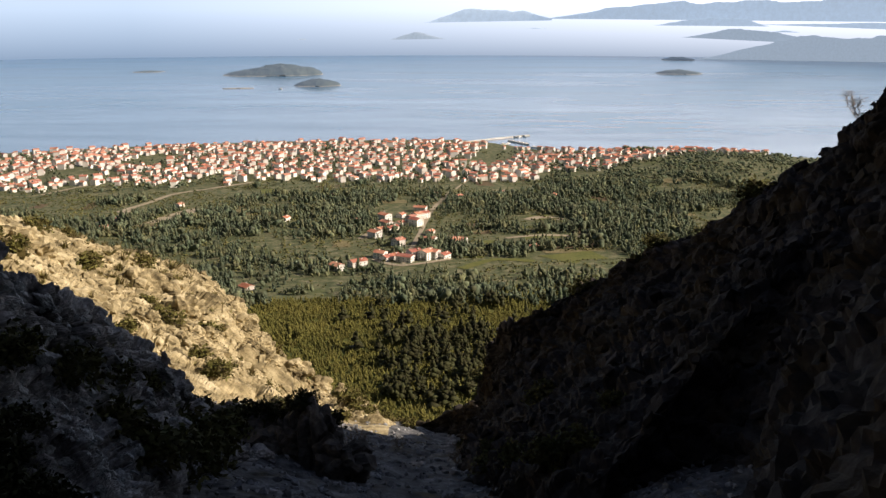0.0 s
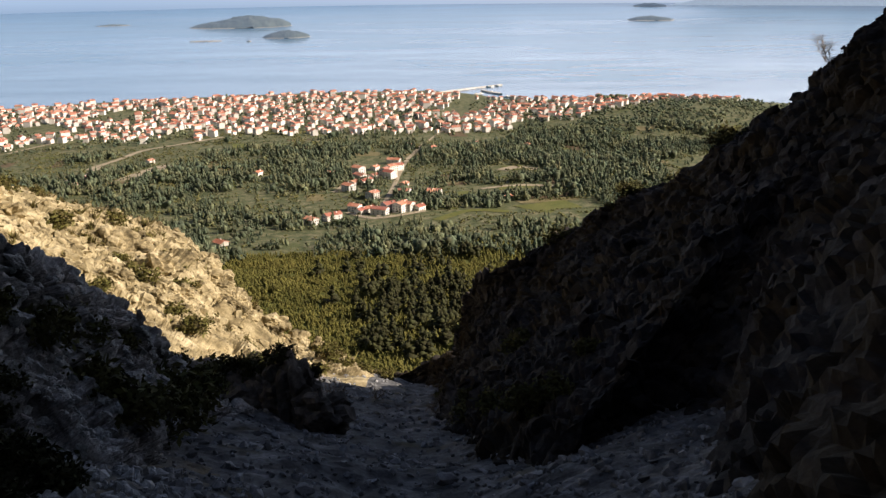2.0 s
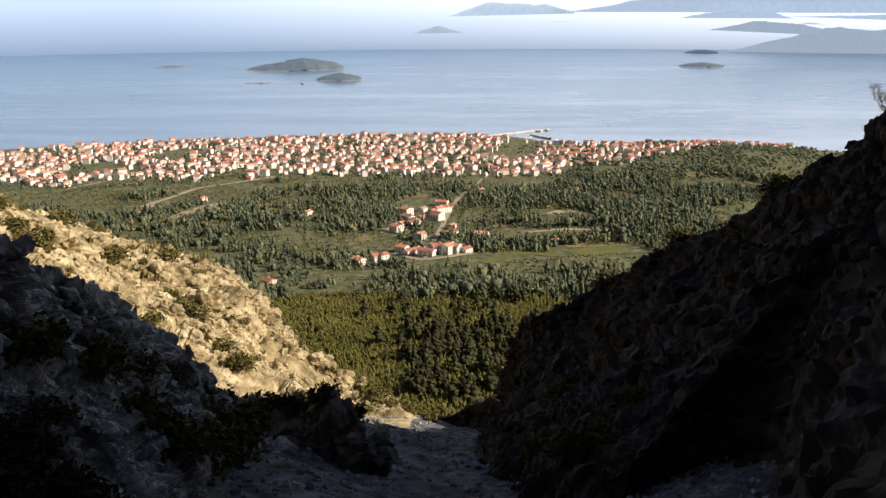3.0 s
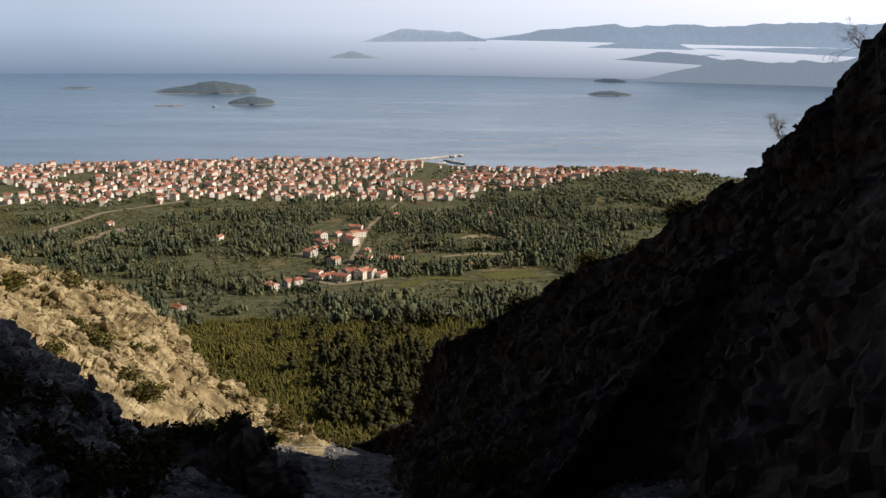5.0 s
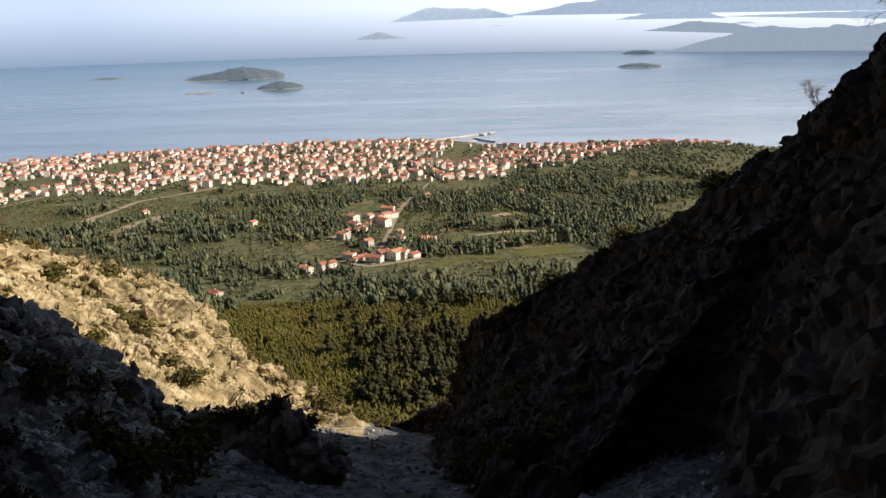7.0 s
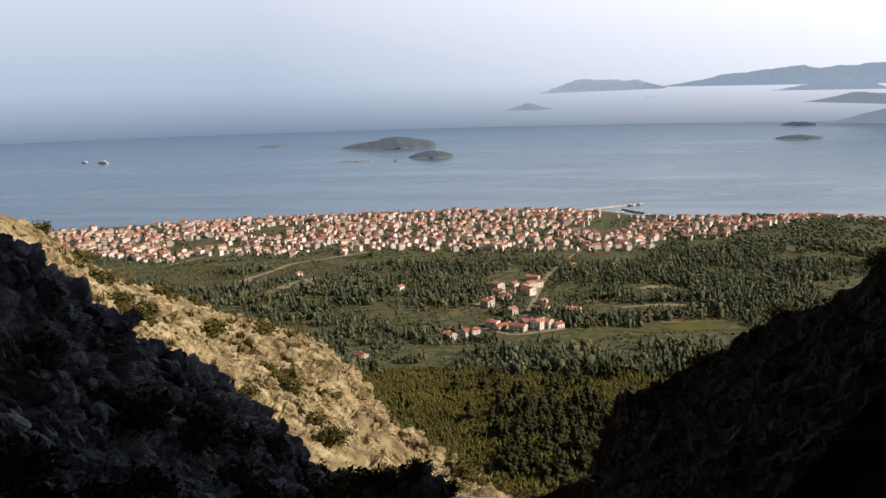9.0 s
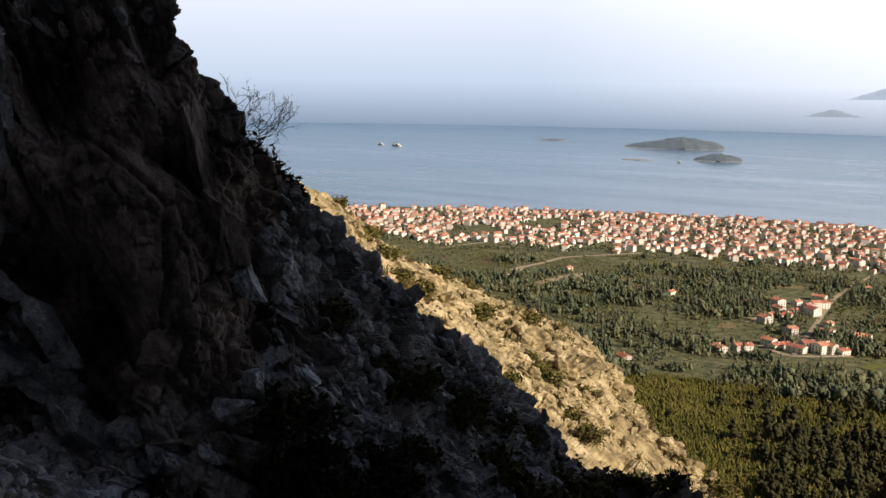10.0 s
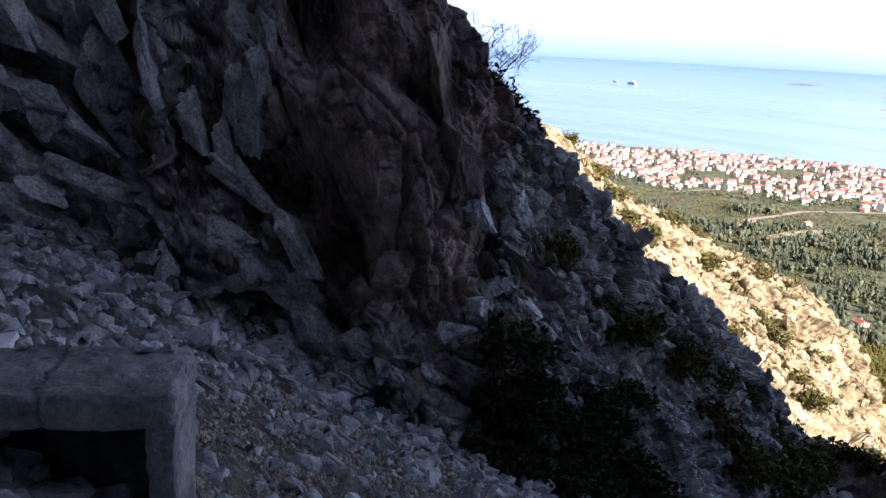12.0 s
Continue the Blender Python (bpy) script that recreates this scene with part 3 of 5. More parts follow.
def crown(kind, clumps, seed):
    """A crown of a tree one metre high: ragged clumps about a stem."""
    r = np.random.default_rng(seed)
    vs, fs, n = [], [], 0
    for k in range(clumps):
        v, f = OCTA if clumps != 3 or kind == "pine" else ICO1
        t = (k + 0.5) / clumps
        if kind == "pine":
            wide = 0.26 * (1.02 - t) + 0.04
            off = np.array([*(r.normal(0, 0.45 * wide, 2)), 0.14 + 0.80 * t])
            size = np.array([wide * 0.9, wide * 0.9, 0.9 / clumps + 0.06]) * r.uniform(0.75, 1.25, 3)
        else:
            a = r.uniform(0, 6.28)
            off = np.array([0.24 * math.cos(a), 0.24 * math.sin(a), r.uniform(0.3, 0.72)]) * (k > 0) + np.array([0, 0, 0.5]) * (k == 0)
            size = r.uniform(0.18, 0.34, 3) * (1.0 if clumps < 9 else 0.55)
        v = v * (1 + r.uniform(-0.35, 0.35, (len(v), 1))) * size + off
        vs.append(v)
        fs.append(f + n)
        n += len(v)
    v, f = np.array([(0.025, 0, 0), (-0.02, 0.02, 0), (-0.02, -0.02, 0), (0, 0, 0.5)]), np.array([(0, 1, 3), (1, 2, 3), (2, 0, 3)])
    vs.append(v)
    fs.append(f + n)
    return np.concatenate(vs), np.concatenate(fs)


def scattered(name, variants, places, sizes, seed, squash=(0.85, 1.2), is_smooth=False):
    """One mesh with a variant set at each place, turned and scaled at random."""
    r = np.random.default_rng(seed)
    vs, fs, n = [], [], 0
    pick = r.integers(0, len(variants), len(places))
    for k, (v, f) in enumerate(variants):
        idx = np.nonzero(pick == k)[0]
        if not len(idx):
            continue
        a = r.uniform(0, 6.28, len(idx))
        c, s = np.cos(a), np.sin(a)
        sz = sizes[idx]
        wide = sz * r.uniform(*squash, len(idx))
        x = (v[None, :, 0] * c[:, None] - v[None, :, 1] * s[:, None]) * wide[:, None] + places[idx, 0:1]
        y = (v[None, :, 0] * s[:, None] + v[None, :, 1] * c[:, None]) * wide[:, None] + places[idx, 1:2]
        z = v[None, :, 2] * sz[:, None] + places[idx, 2:3]
        vs.append(np.stack([x, y, z], -1).reshape(-1, 3))
        fs.append((f[None] + (np.arange(len(idx)) * len(v))[:, None, None] + n).reshape(-1, 3))
        n += len(idx) * len(v)
    return smooth(mesh_np(name, np.concatenate(vs), np.concatenate(fs)), is_smooth)


def fan(n, az0, az1, d0, d1, seed):
    r = np.random.default_rng(seed)
    a = np.radians(r.uniform(az0, az1, n))
    d = np.sqrt(r.uniform(d0 ** 2, d1 ** 2, n))
    x, y = d * np.sin(a), d * np.cos(a)
    return np.stack([x, y, land(x, y)], -1), np.degrees(a), d


PINES = [crown("pine", 6, 40 + k) for k in range(10)]
YOUNG = [crown("pine", 3, 240 + k) for k in range(10)]
TALL = [crown("pine", 22, 140 + k) for k in range(8)] + [crown("broad", 24, 150 + k) for k in range(4)]
BROAD = [crown("broad", 3, 60 + k) for k in range(10)]
SMALL = [crown("broad", 2, 80 + k) for k in range(8)]

places, a, d = fan(24000, -17, 11, 290, 580, 1)
w = 522 + 5 * np.clip(a, 0, 8) + 30 * vnoise(places, 60, 2)
places = places[d < w]
ob = new("pine_wood", scattered("pine_wood", YOUNG, places - [0, 0, 0.2], rng.uniform(1.7, 3.0, len(places)) * (1 + 0.5 * (vnoise(places, 40, 77) > 0.5)), 3, (0.9, 1.4), True))
ob.data.materials.append(M_PINE)
tagged(ob, "dense young pine wood at the foot of the hill", "wood", kind="stuff")

places = np.concatenate([fan(150, -4.0, 4.6, 330, 440, 61)[0], fan(40, -7, 9, 400, 520, 63)[0]])
ob = new("tall_pines", scattered("tall_pines", TALL, places - [0, 0, 0.2], rng.uniform(6.0, 11.5, len(places)), 62, (0.7, 1.05), True))
# the dark leaf colour stands in for the hill's shadow on these pines
ob.data.materials.append(M_DARK_LEAF)
tagged(ob, "taller pines at the foot of the slope, coloured dark for hill shade", "trees", kind="stuff")

LANES = [
    ([(-28, 623), (-24, 689), (-19, 762), (-12, 857), (4, 961), (16, 1024)], 4, "pale lane through the hamlet"),
    ([(-313, 861), (-305, 917), (-295, 986), (-265, 1024), (-227, 1071)], 7, "pale dirt lane across the groves"),
    ([(-259, 799), (-253, 842), (-241, 882)], 16, "bare pale earth beside the lane"),
    ([(77, 814), (92, 827), (108, 812)], 11, "bare pale earth among trees"),
    ([(-66, 724), (-59, 749), (-49, 736)], 8, "pale yard of the hamlet"),
    ([(-51, 644), (-33, 620), (-14, 624), (6, 637)], 6, "pale lane below the hamlet"),
    ([(-444, 991), (-418, 1065), (-373, 1128), (-315, 1163)], 5, "pale dirt lane between the terraces"),
    ([(-335, 777), (-312, 818), (-304, 877)], 5, "pale dirt lane below the terraces"),
    ([(16, 1024), (31, 1091), (46, 1139), (78, 1191)], 3, "pale lane towards the town"),
    ([(52, 726), (85, 739), (115, 729)], 7, "pale dirt lane among the fields"),
]
FIELDS = [
    ([(81, 633), (98, 646), (116, 652)], 34, "bright green field"),
    ([(13, 606), (38, 636), (65, 628)], 9, "yellow-green field strip"),
]


def near_lanes(p, before=26.0):
    """Where tall trees would stand on a lane or a field, or hide it from the hill."""
    hit = np.zeros(len(p), bool)
    for points, width, _ in LANES + FIELDS:
        for x, y in spline(np.array(points, float), 30, 0):
            hit |= (np.abs(p[:, 0] - x) < width / 2 + 2.5) & (p[:, 1] < y + width / 2 + 3) & (p[:, 1] > y - width / 2 - min(before, 4 * width))
    return hit


VILLAGE = (-32.0, 690.0)
places, a, d = fan(27000, -32, 19, 500, 1130, 4)
va, vd = a + 2.0 * vnoise(places * [1, 1, 0], 60, 67), d + 35 * vnoise(places * [1, 1, 0], 70, 68)   # tracts run into one another
wooded = np.full(len(d), 0.42)   # how much of each tract is wood
for a0, a1, d0, d1, share in ((-32, 1, 600, 870, 0.80), (-1, 16, 745, 970, 0.80), (-32, 19, 500, 605, 0.78), (-32, -9, 870, 1130, 0.16), (-9, 2, 900, 1130, 0.32), (1.5, 16, 590, 715, 0.34), (3, 19, 970, 1130, 0.46)):
    wooded[(va > a0) & (va < a1) & (vd > d0) & (vd < d1)] = share
wooded -= 0.16 * ((np.abs(places[:, 0] - VILLAGE[0]) < 30) & (np.abs(places[:, 1] - VILLAGE[1] - 30) < 100))
groves = wooded + 0.8 * fbm(places * [1, 1, 0], 85, 4, 6) + 0.25 * vnoise(places * [1, 1, 0], 18, 66)
keep = (groves > rng.uniform(0.38, 0.72, len(d))) & ~near_lanes(places)
places = places[keep]
high = (3.6 + 5.4 * rng.uniform(0, 1, len(places)) ** 1.7) * np.clip(0.75 + 0.5 * groves[keep], 0.6, 1.3)
ob = new("mixed_wood", scattered("mixed_wood", BROAD[:3] + PINES[:9], places - [0, 0, 0.2], high, 5, (0.6, 1.0), True))
ob.data.materials.append(M_TREE)
tagged(ob, "dark green mixed wood and groves on the plain", "wood", kind="stuff")

places, a, d = fan(19000, -32, 19, 530, 1130, 14)
keep = (fbm(places * [1, 1, 0], 45, 3, 26) > rng.uniform(-0.6, 0.5, len(d))) & ~near_lanes(places, 8.0)
places = places[keep]
mid, a, d = fan(170, -30, 18, 590, 1120, 15)
rows = []
for k in range(len(mid)):   # old field boundaries
    turn_ = rng.choice([0.25, 0.25 + math.pi / 2]) + rng.normal(0, 0.12)
    t = np.arange(-1, 1, 0.06) * rng.uniform(14, 50)
    x, y = mid[k, 0] + t * math.cos(turn_) + rng.normal(0, 0.8, len(t)), mid[k, 1] + t * math.sin(turn_) + rng.normal(0, 0.8, len(t))
    rows.append(np.stack([x, y, land(x, y)], -1)[rng.uniform(0, 1, len(t)) < 0.8])
places = np.concatenate([places, *rows])
ob = new("scrub", scattered("scrub", SMALL, places - [0, 0, 0.2], rng.uniform(1.0, 3.2, len(places)), 19, (0.9, 1.5), True))
ob.data.materials.append(M_SCRUB)
tagged(ob, "olive scrub and young trees over old terraces", "scrub", kind="stuff")

places, a, d = fan(1700, 6.5, 21, 1080, 1435, 28)
keep = (places[:, 2] > SEA + 1.0) & ((d < 1290) | (a > 14)) & (fbm(places * [1, 1, 0], 50, 3, 29) + 0.15 > rng.uniform(-0.3, 0.5, len(d)))
ob = new("coastal_wood", scattered("coastal_wood", SMALL, places[keep] - [0, 0, 0.2], rng.uniform(4.5, 8.0, keep.sum()), 30, (0.9, 1.4), True))
ob.data.materials.append(M_TREE)
tagged(ob, "dark low wood on the headland beside the town", "wood", kind="stuff")

places, a, d = fan(9500, -40, 34, 1060, 1545, 8)
keep = (places[:, 2] > SEA + 1.0) & ~((a > 1.2) & (a < 8) & (d > 1405))
places, a, d = places[keep], a[keep], d[keep]
keep = fbm(places * [1, 1, 0], 60, 3, 16) + np.where(a > 10, 0.5, 0.12) > rng.uniform(-0.5, 0.7, len(d))
places = np.concatenate([places[keep], fan(34, 11.3, 13.0, 1365, 1400, 12)[0]])
ob = new("garden_trees", scattered("garden_trees", SMALL, places - [0, 0, 0.2], np.where(np.arange(len(places)) < keep.sum(), rng.uniform(3.5, 7.5, len(places)), 12.0), 9, (0.8, 1.3), True))
ob.data.materials.append(M_TREE)
tagged(ob, "dark garden trees and groves among the town's houses", "trees", kind="stuff")

# ---- houses ----
def house_meshes(w, l, h, pitch, seed):
    """Walls, and a gable roof with eaves, of a house w by l and h to the eaves."""
    bm = bmesh.new()
    top = h + w / 2 * pitch
    vs = [bm.verts.new(c) for c in ((-w / 2, -l / 2, -2), (w / 2, -l / 2, -2), (w / 2, l / 2, -2), (-w / 2, l / 2, -2), (-w / 2, -l / 2, h), (w / 2, -l / 2, h), (w / 2, l / 2, h), (-w / 2, l / 2, h), (0, -l / 2, top), (0, l / 2, top))]
    for f in ((0, 1, 5, 8, 4), (1, 2, 6, 5), (2, 3, 7, 9, 6), (3, 0, 4, 7)):
        bm.faces.new([vs[i] for i in f])
    wall = bpy.data.meshes.new("wall")
    bm.to_mesh(wall)
    bm.free()
    bm = bmesh.new()
    e, t = 0.45, 0.22
    ends = []
    for y in (-l / 2 - e, l / 2 + e):
        x, z = w / 2 + e, h - e * pitch
        ends.append([bm.verts.new(c) for c in ((-x, y, z), (0, y, top), (x, y, z), (x, y, z + t), (0, y, top + t), (-x, y, z + t))])
    a, b = ends
    bm.faces.new(a)
    bm.faces.new(b[::-1])
    for i in range(6):
        bm.faces.new([a[i], b[i], b[(i + 1) % 6], a[(i + 1) % 6]])
    roof = bpy.data.meshes.new("roof")
    bm.to_mesh(roof)
    bm.free()
    bm = bmesh.new()
    cx, cy, cz = w * 0.2, l * 0.22, top - w * 0.2 * pitch
    for size, up in (((0.6, 0.6, 1.5), 0.5), ((0.8, 0.8, 0.16), 1.3)):   # shaft and cap
        made = bmesh.ops.create_cube(bm, size=1.0)
        bmesh.ops.transform(bm, matrix=Matrix.LocRotScale((cx, cy, cz + up), None, size), verts=made["verts"])
    chimney = bpy.data.meshes.new("chimney")
    bm.to_mesh(chimney)
    bm.free()
    wall.materials.append(M_WALL)
    roof.materials.append(M_ROOF)
    chimney.materials.append(M_WALL)
    return wall, roof, chimney


def house(meshes, label, category="house"):
    e = new("house")
    tagged(e, label, category)
    part("wall", meshes[0], None, e)
    part("chimney", meshes[2], None, part("roof", meshes[1], None, e))
    return e


SIZES = [(8, 10, 6.4, 0.46), (9, 11, 8.4, 0.42), (7.5, 9, 5.0, 0.48), (10, 12, 9.4, 0.4), (8.5, 14, 6.6, 0.44), (9, 9.5, 8.8, 0.44)]
SHAPES = [house_meshes(*s, k) for k, s in enumerate(SIZES)]
MODELS = [house(s, "white rendered house with an orange clay-tile roof") for s in SHAPES]

places, a, d = fan(12000, -32, 20, 1075, 1540, 21)
edge = np.interp(a, [-32, -27, -24, -21, -17, -10, 0, 5, 8, 11, 14, 19], [1260, 1200, 1115, 1130, 1090, 1070, 1080, 1070, 1075, 1200, 1270, 1390])
edge = edge + 45 * vnoise(places * [1, 1, 0], 60, 33)
score = vnoise(places * [1, 1, 0], 70, 31)
chosen = []
cells = {}
for k in np.argsort(rng.uniform(0, 1, len(d))):
    if places[k, 2] < SEA + 1.5 or (3.0 < a[k] < 7.6 and d[k] > 1436) or (1.2 < a[k] < 3.1 and d[k] > 1480) or d[k] < edge[k] or (score[k] < -0.6 + 0.1 * (a[k] > 3) + 0.35 * (a[k] > 5 and d[k] < 1230)) :
        continue
    x, y = places[k, :2]
    key = (int(x // 17), int(y // 17))
    if any((x - u) ** 2 + (y - v) ** 2 < 12.2 ** 2 for i in (-1, 0, 1) for j in (-1, 0, 1) for u, v in cells.get((key[0] + i, key[1] + j), ())):
        continue
    cells.setdefault(key, []).append((x, y))
    chosen.append(k)
chosen.sort(key=lambda k: d[k])
far_v = {"wall": [[], [], 0], "roof": [[], [], 0]}
for n, k in enumerate(chosen):
    x, y, z = places[k]
    s = rng.uniform(0.45, 0.85)
    m = pose(x, y, z, 0, 0, rng.choice([0, 90]) + rng.normal(-40, 22)) @ Matrix.Diagonal((s, s, s, 1))
    which = rng.integers(0, len(MODELS))
    if n < 300:
        ob = copy_thing(MODELS[which], m)
        ob.scale = (s, s, s)
        tagged(ob, group="houses of the town")
    else:
        for me, key in zip(SHAPES[which], ("wall", "roof")):
            v = np.array([m @ w.co for w in me.vertices])
            acc = far_v[key]
            acc[1] += [[i + acc[2] for i in pl.vertices] for pl in me.polygons]
            acc[0].append(v)
            acc[2] += len(v)
for key, (vs, fs, _) in far_v.items():
    me = bpy.data.meshes.new("town_" + key)
    me.from_pydata([tuple(c) for c in np.concatenate(vs)], [], fs)
    me.materials.append({"wall": M_WALL, "roof": M_ROOF}[key])
    far_v[key] = me
town = new("town_houses")
tagged(town, "crowded white houses with orange roofs along the shore", "houses", kind="stuff")
part("wall", far_v["wall"], None, town)
part("roof", far_v["roof"], None, town)
for ob in MODELS:
    for o in (*ob.children_recursive, ob):
        bpy.data.objects.remove(o)

# ---- islands ----
def dome(n, seed, lean, peak):
    """Heights, 0 to 1, of a low wooded hill over the square -1 to 1."""
    u, v = np.meshgrid(np.linspace(-1, 1, n * 4), np.linspace(-1, 1, n))
    p = np.stack([u * 2.0, v * 1.2, 0 * u + seed * 7.3], -1).reshape(-1, 3)
    r = np.sqrt(u ** 2 + v ** 2) + 0.10 * fbm(p, 0.8, 3, seed).reshape(u.shape)
    z = np.clip(1.0 - r, -0.02, 1)
    z = np.where(z > 0, np.maximum(z, 0) ** peak, z)
    return u, v, z * (1 + 0.16 * fbm(p, 0.6, 3, seed + 5).reshape(u.shape) + lean * u) + 0.035 * vnoise(p, 0.05, seed + 9).reshape(u.shape) * (z > 0.1)


def island(x, y, length, width, height, seed, lean, bare=False):
    """A wooded island with a rim of pale rock; it lies across the line from the path."""
    u, v, z = dome(26, seed, lean, 0.5)
    e = new("island")
    e.matrix_world = pose(x, y, SEA, 0, 0, -math.degrees(math.atan2(x, y)))
    rim = np.stack([u * length / 2, v * width / 2, np.clip(z * 12, -0.5, 1) * 1.6 - 0.3], -1)
    part("shore", smooth(mesh_np("shore", rim.reshape(-1, 3), grid_faces(*u.shape))), M_RIM, e, "pale bare rock along the water")
    if not bare:
        top = np.stack([u * length * 0.49, v * width * 0.47, z * height - 0.6], -1)
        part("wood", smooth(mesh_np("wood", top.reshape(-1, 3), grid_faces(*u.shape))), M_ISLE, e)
    return tagged(e, "bare pale rock islet awash in the channel" if bare else "low wooded island in the hazy channel", "island", "islands in the channel")


for n, (at, length, width, height, lean, bare) in enumerate((
        ((-596, 3265), 345, 190, 36, 0.45, False), ((-377, 2767), 142, 90, 22, 0.1, False), ((-1082, 3409), 115, 60, 7, 0.0, False), ((-588, 2652), 88, 30, 2, 0.0, True),
        ((845, 3328), 165, 110, 16, 0.0, False), ((1081, 4286), 150, 110, 17, 0.0, False))):
    island(*at, length, width, height, n + 3, lean, bare)


def far_hill(left, right, below, rises, seed, depth):
    """A hill of the far coast, before the backdrop: from one bearing to another in degrees, the angle of its foot below the level at both ends, and its rise in degrees at even steps."""
    dist = 4740.0 - depth
    u, v = np.meshgrid(np.linspace(0, 1, 160), np.linspace(-1, 1, 14))
    crest = np.maximum(spline(np.array(rises, float), 160, 0), 0)
    p = np.stack([(left + u * (right - left)), 0 * u, 0 * u + seed], -1).reshape(-1, 3)
    crest = crest[None] * (1 + 0.14 * fbm(p, 1.4, 4, seed).reshape(u.shape)) + 0.015 * fbm(p, 0.22, 3, seed + 3).reshape(u.shape) * (crest[None] > 0.05)
    b = np.radians(left + u * (right - left))
    r = dist + v * 8
    z = 1.6 + dist * np.tan(np.radians(-(below[0] + (below[1] - below[0]) * u) + crest * np.sqrt(np.clip(1 - v ** 2, 0, 1)) - 0.03))
    g = np.stack([r * np.sin(b), r * np.cos(b), z], -1)
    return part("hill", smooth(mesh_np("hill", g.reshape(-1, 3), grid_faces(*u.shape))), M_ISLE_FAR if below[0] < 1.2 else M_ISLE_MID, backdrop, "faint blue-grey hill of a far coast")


for n, (left, right, below, rises) in enumerate((
        (6.0, 44.0, (0.30, 0.6), (0.0, 0.62, 1.02, 1.06, 1.2, 1.5, 1.45, 1.1, 0.8, 0.4)), (-1.2, 6.6, (0.54, 0.40), (0.0, 0.45, 0.72, 0.68, 0.55, 0.12)),
        (18.3, 44.0, (0.60, 1.5), (0.0, 0.28, 0.5, 0.6, 0.8, 0.7)), (12.6, 19.2, (0.68, 0.72), (0.0, 0.28, 0.42, 0.46, 0.0)), (19.3, 20.9, (1.03, 1.05), (0.0, 0.09, 0.0)),
        (4.9, 6.5, (0.90, 0.90), (0.0, 0.06, 0.0)), (-8.9, -8.2, (1.52, 1.52), (0.0, 0.05, 0.0)), (-3.3, 0.2, (1.54, 1.50), (0.0, 0.22, 0.42, 0.2, 0.0)),
        (14.3, 23.5, (1.36, 1.75), (0.0, 0.38, 0.70, 0.45, 0.3, 0.0)), (15.0, 44.0, (2.66, 2.80), (0.0, 1.08, 1.33, 1.5, 1.6, 1.5, 1.4, 1.0)))):
    far_hill(left, right, below, rises, n + 30, 10.0 + 22 * n)


# ---- village, roads and harbour ----
def ground_z(x, y):
    return float(land(np.array([float(x)]), np.array([float(y)]))[0])


def box(bm, size, at, turn=0.0):
    made = bmesh.ops.create_cube(bm, size=1.0)
    bmesh.ops.transform(bm, matrix=Matrix.LocRotScale(at, Euler((0, 0, radians(turn))), size), verts=made["verts"])


WINDOW = bmesh.new()
box(WINDOW, (1.0, 0.12, 1.3), (0, 0, 0))
WINDOW_MESH = bpy.data.meshes.new("window")
WINDOW.to_mesh(WINDOW_MESH)
WINDOW.free()
WINDOW_MESH.materials.append(M_GLASS)


def village_house(k, x, y, turn, label):
    w, l, h, _ = SIZES[k]
    e = new("house")
    e.matrix_world = pose(x, y, ground_z(x, y), 0, 0, turn) @ Matrix.Diagonal((0.86, 0.86, 0.68, 1))
    wall = part("wall", SHAPES[k][0], None, e)
    part("chimney", SHAPES[k][2], None, part("roof", SHAPES[k][1], None, e))
    for side in (-1, 1):
        for row in range(int(h // 2.7)):
            for col in (-0.3, 0.0, 0.3):
                o = part("window", WINDOW_MESH, None, wall)
                o.location = (col * w, side * (l / 2 + 0.02), 1.6 + 2.7 * row)
                o = part("window", WINDOW_MESH, None, wall)
                o.matrix_local = pose(side * (w / 2 + 0.02), col * l, 1.6 + 2.7 * row, 0, 0, 90)
    return tagged(e, label, "house", "houses of the hamlet")


HAMLET = [(-73, 605), (-60, 619), (-35, 693), (-10, 703), (10, 694), (-22, 861), (-29, 806), (-50, 786), (-56, 729), (-46, 650), (-36, 644), (-21, 645), (-12, 638), (1, 641), (-11, 747), (-122, 543), (68, 674), (-39, 831), (-24, 822), (-54, 757), (-27, 633), (-53, 813), (-44, 760), (-24, 790), (-18, 828), (-41, 638), (-7, 640), (13, 706)]
r = np.random.default_rng(77)
for n, (x, y) in enumerate(HAMLET):
    k = int(r.integers(0, 6)) if n not in (15, 16) else 2
    village_house(k, x, y, r.choice([0, 90]) + r.normal(-36, 12), "white house with an orange tile roof in the hamlet")


for x, y, _ in fan(13, -24, 12, 640, 1060, 48)[0]:
    if abs(x - VILLAGE[0]) > 45 or abs(y - VILLAGE[1]) > 95:
        village_house(2, x, y, r.normal(-24, 15), "small white house standing alone among the groves")


def track(points, width, label, lift=0.35, mat=None, name="road"):
    """A strip laid on the plain along a line."""
    pts = spline(np.array(points, float), 40, 0)
    d = np.gradient(pts, axis=0)
    d /= np.linalg.norm(d, axis=1, keepdims=True)
    n = np.stack([-d[:, 1], d[:, 0]], 1)
    w = width * (1 + 0.25 * vnoise(np.c_[pts, 0 * pts[:, 0]], 15, 3))[:, None] / 2
    rows = []
    for s in (-1, 1):
        q = pts + n * w * s
        rows.append(np.c_[q, land(q[:, 0], q[:, 1]) + lift])
    return tagged(sheet(name, np.stack(rows), mat or M_ROAD, True), label, "road" if not mat else "field", kind="structure")


for points, width, label in LANES:
    track(points, width, label)
for points, width, label in FIELDS:
    track(points, width, label, mat=M_FIELD, name="field")


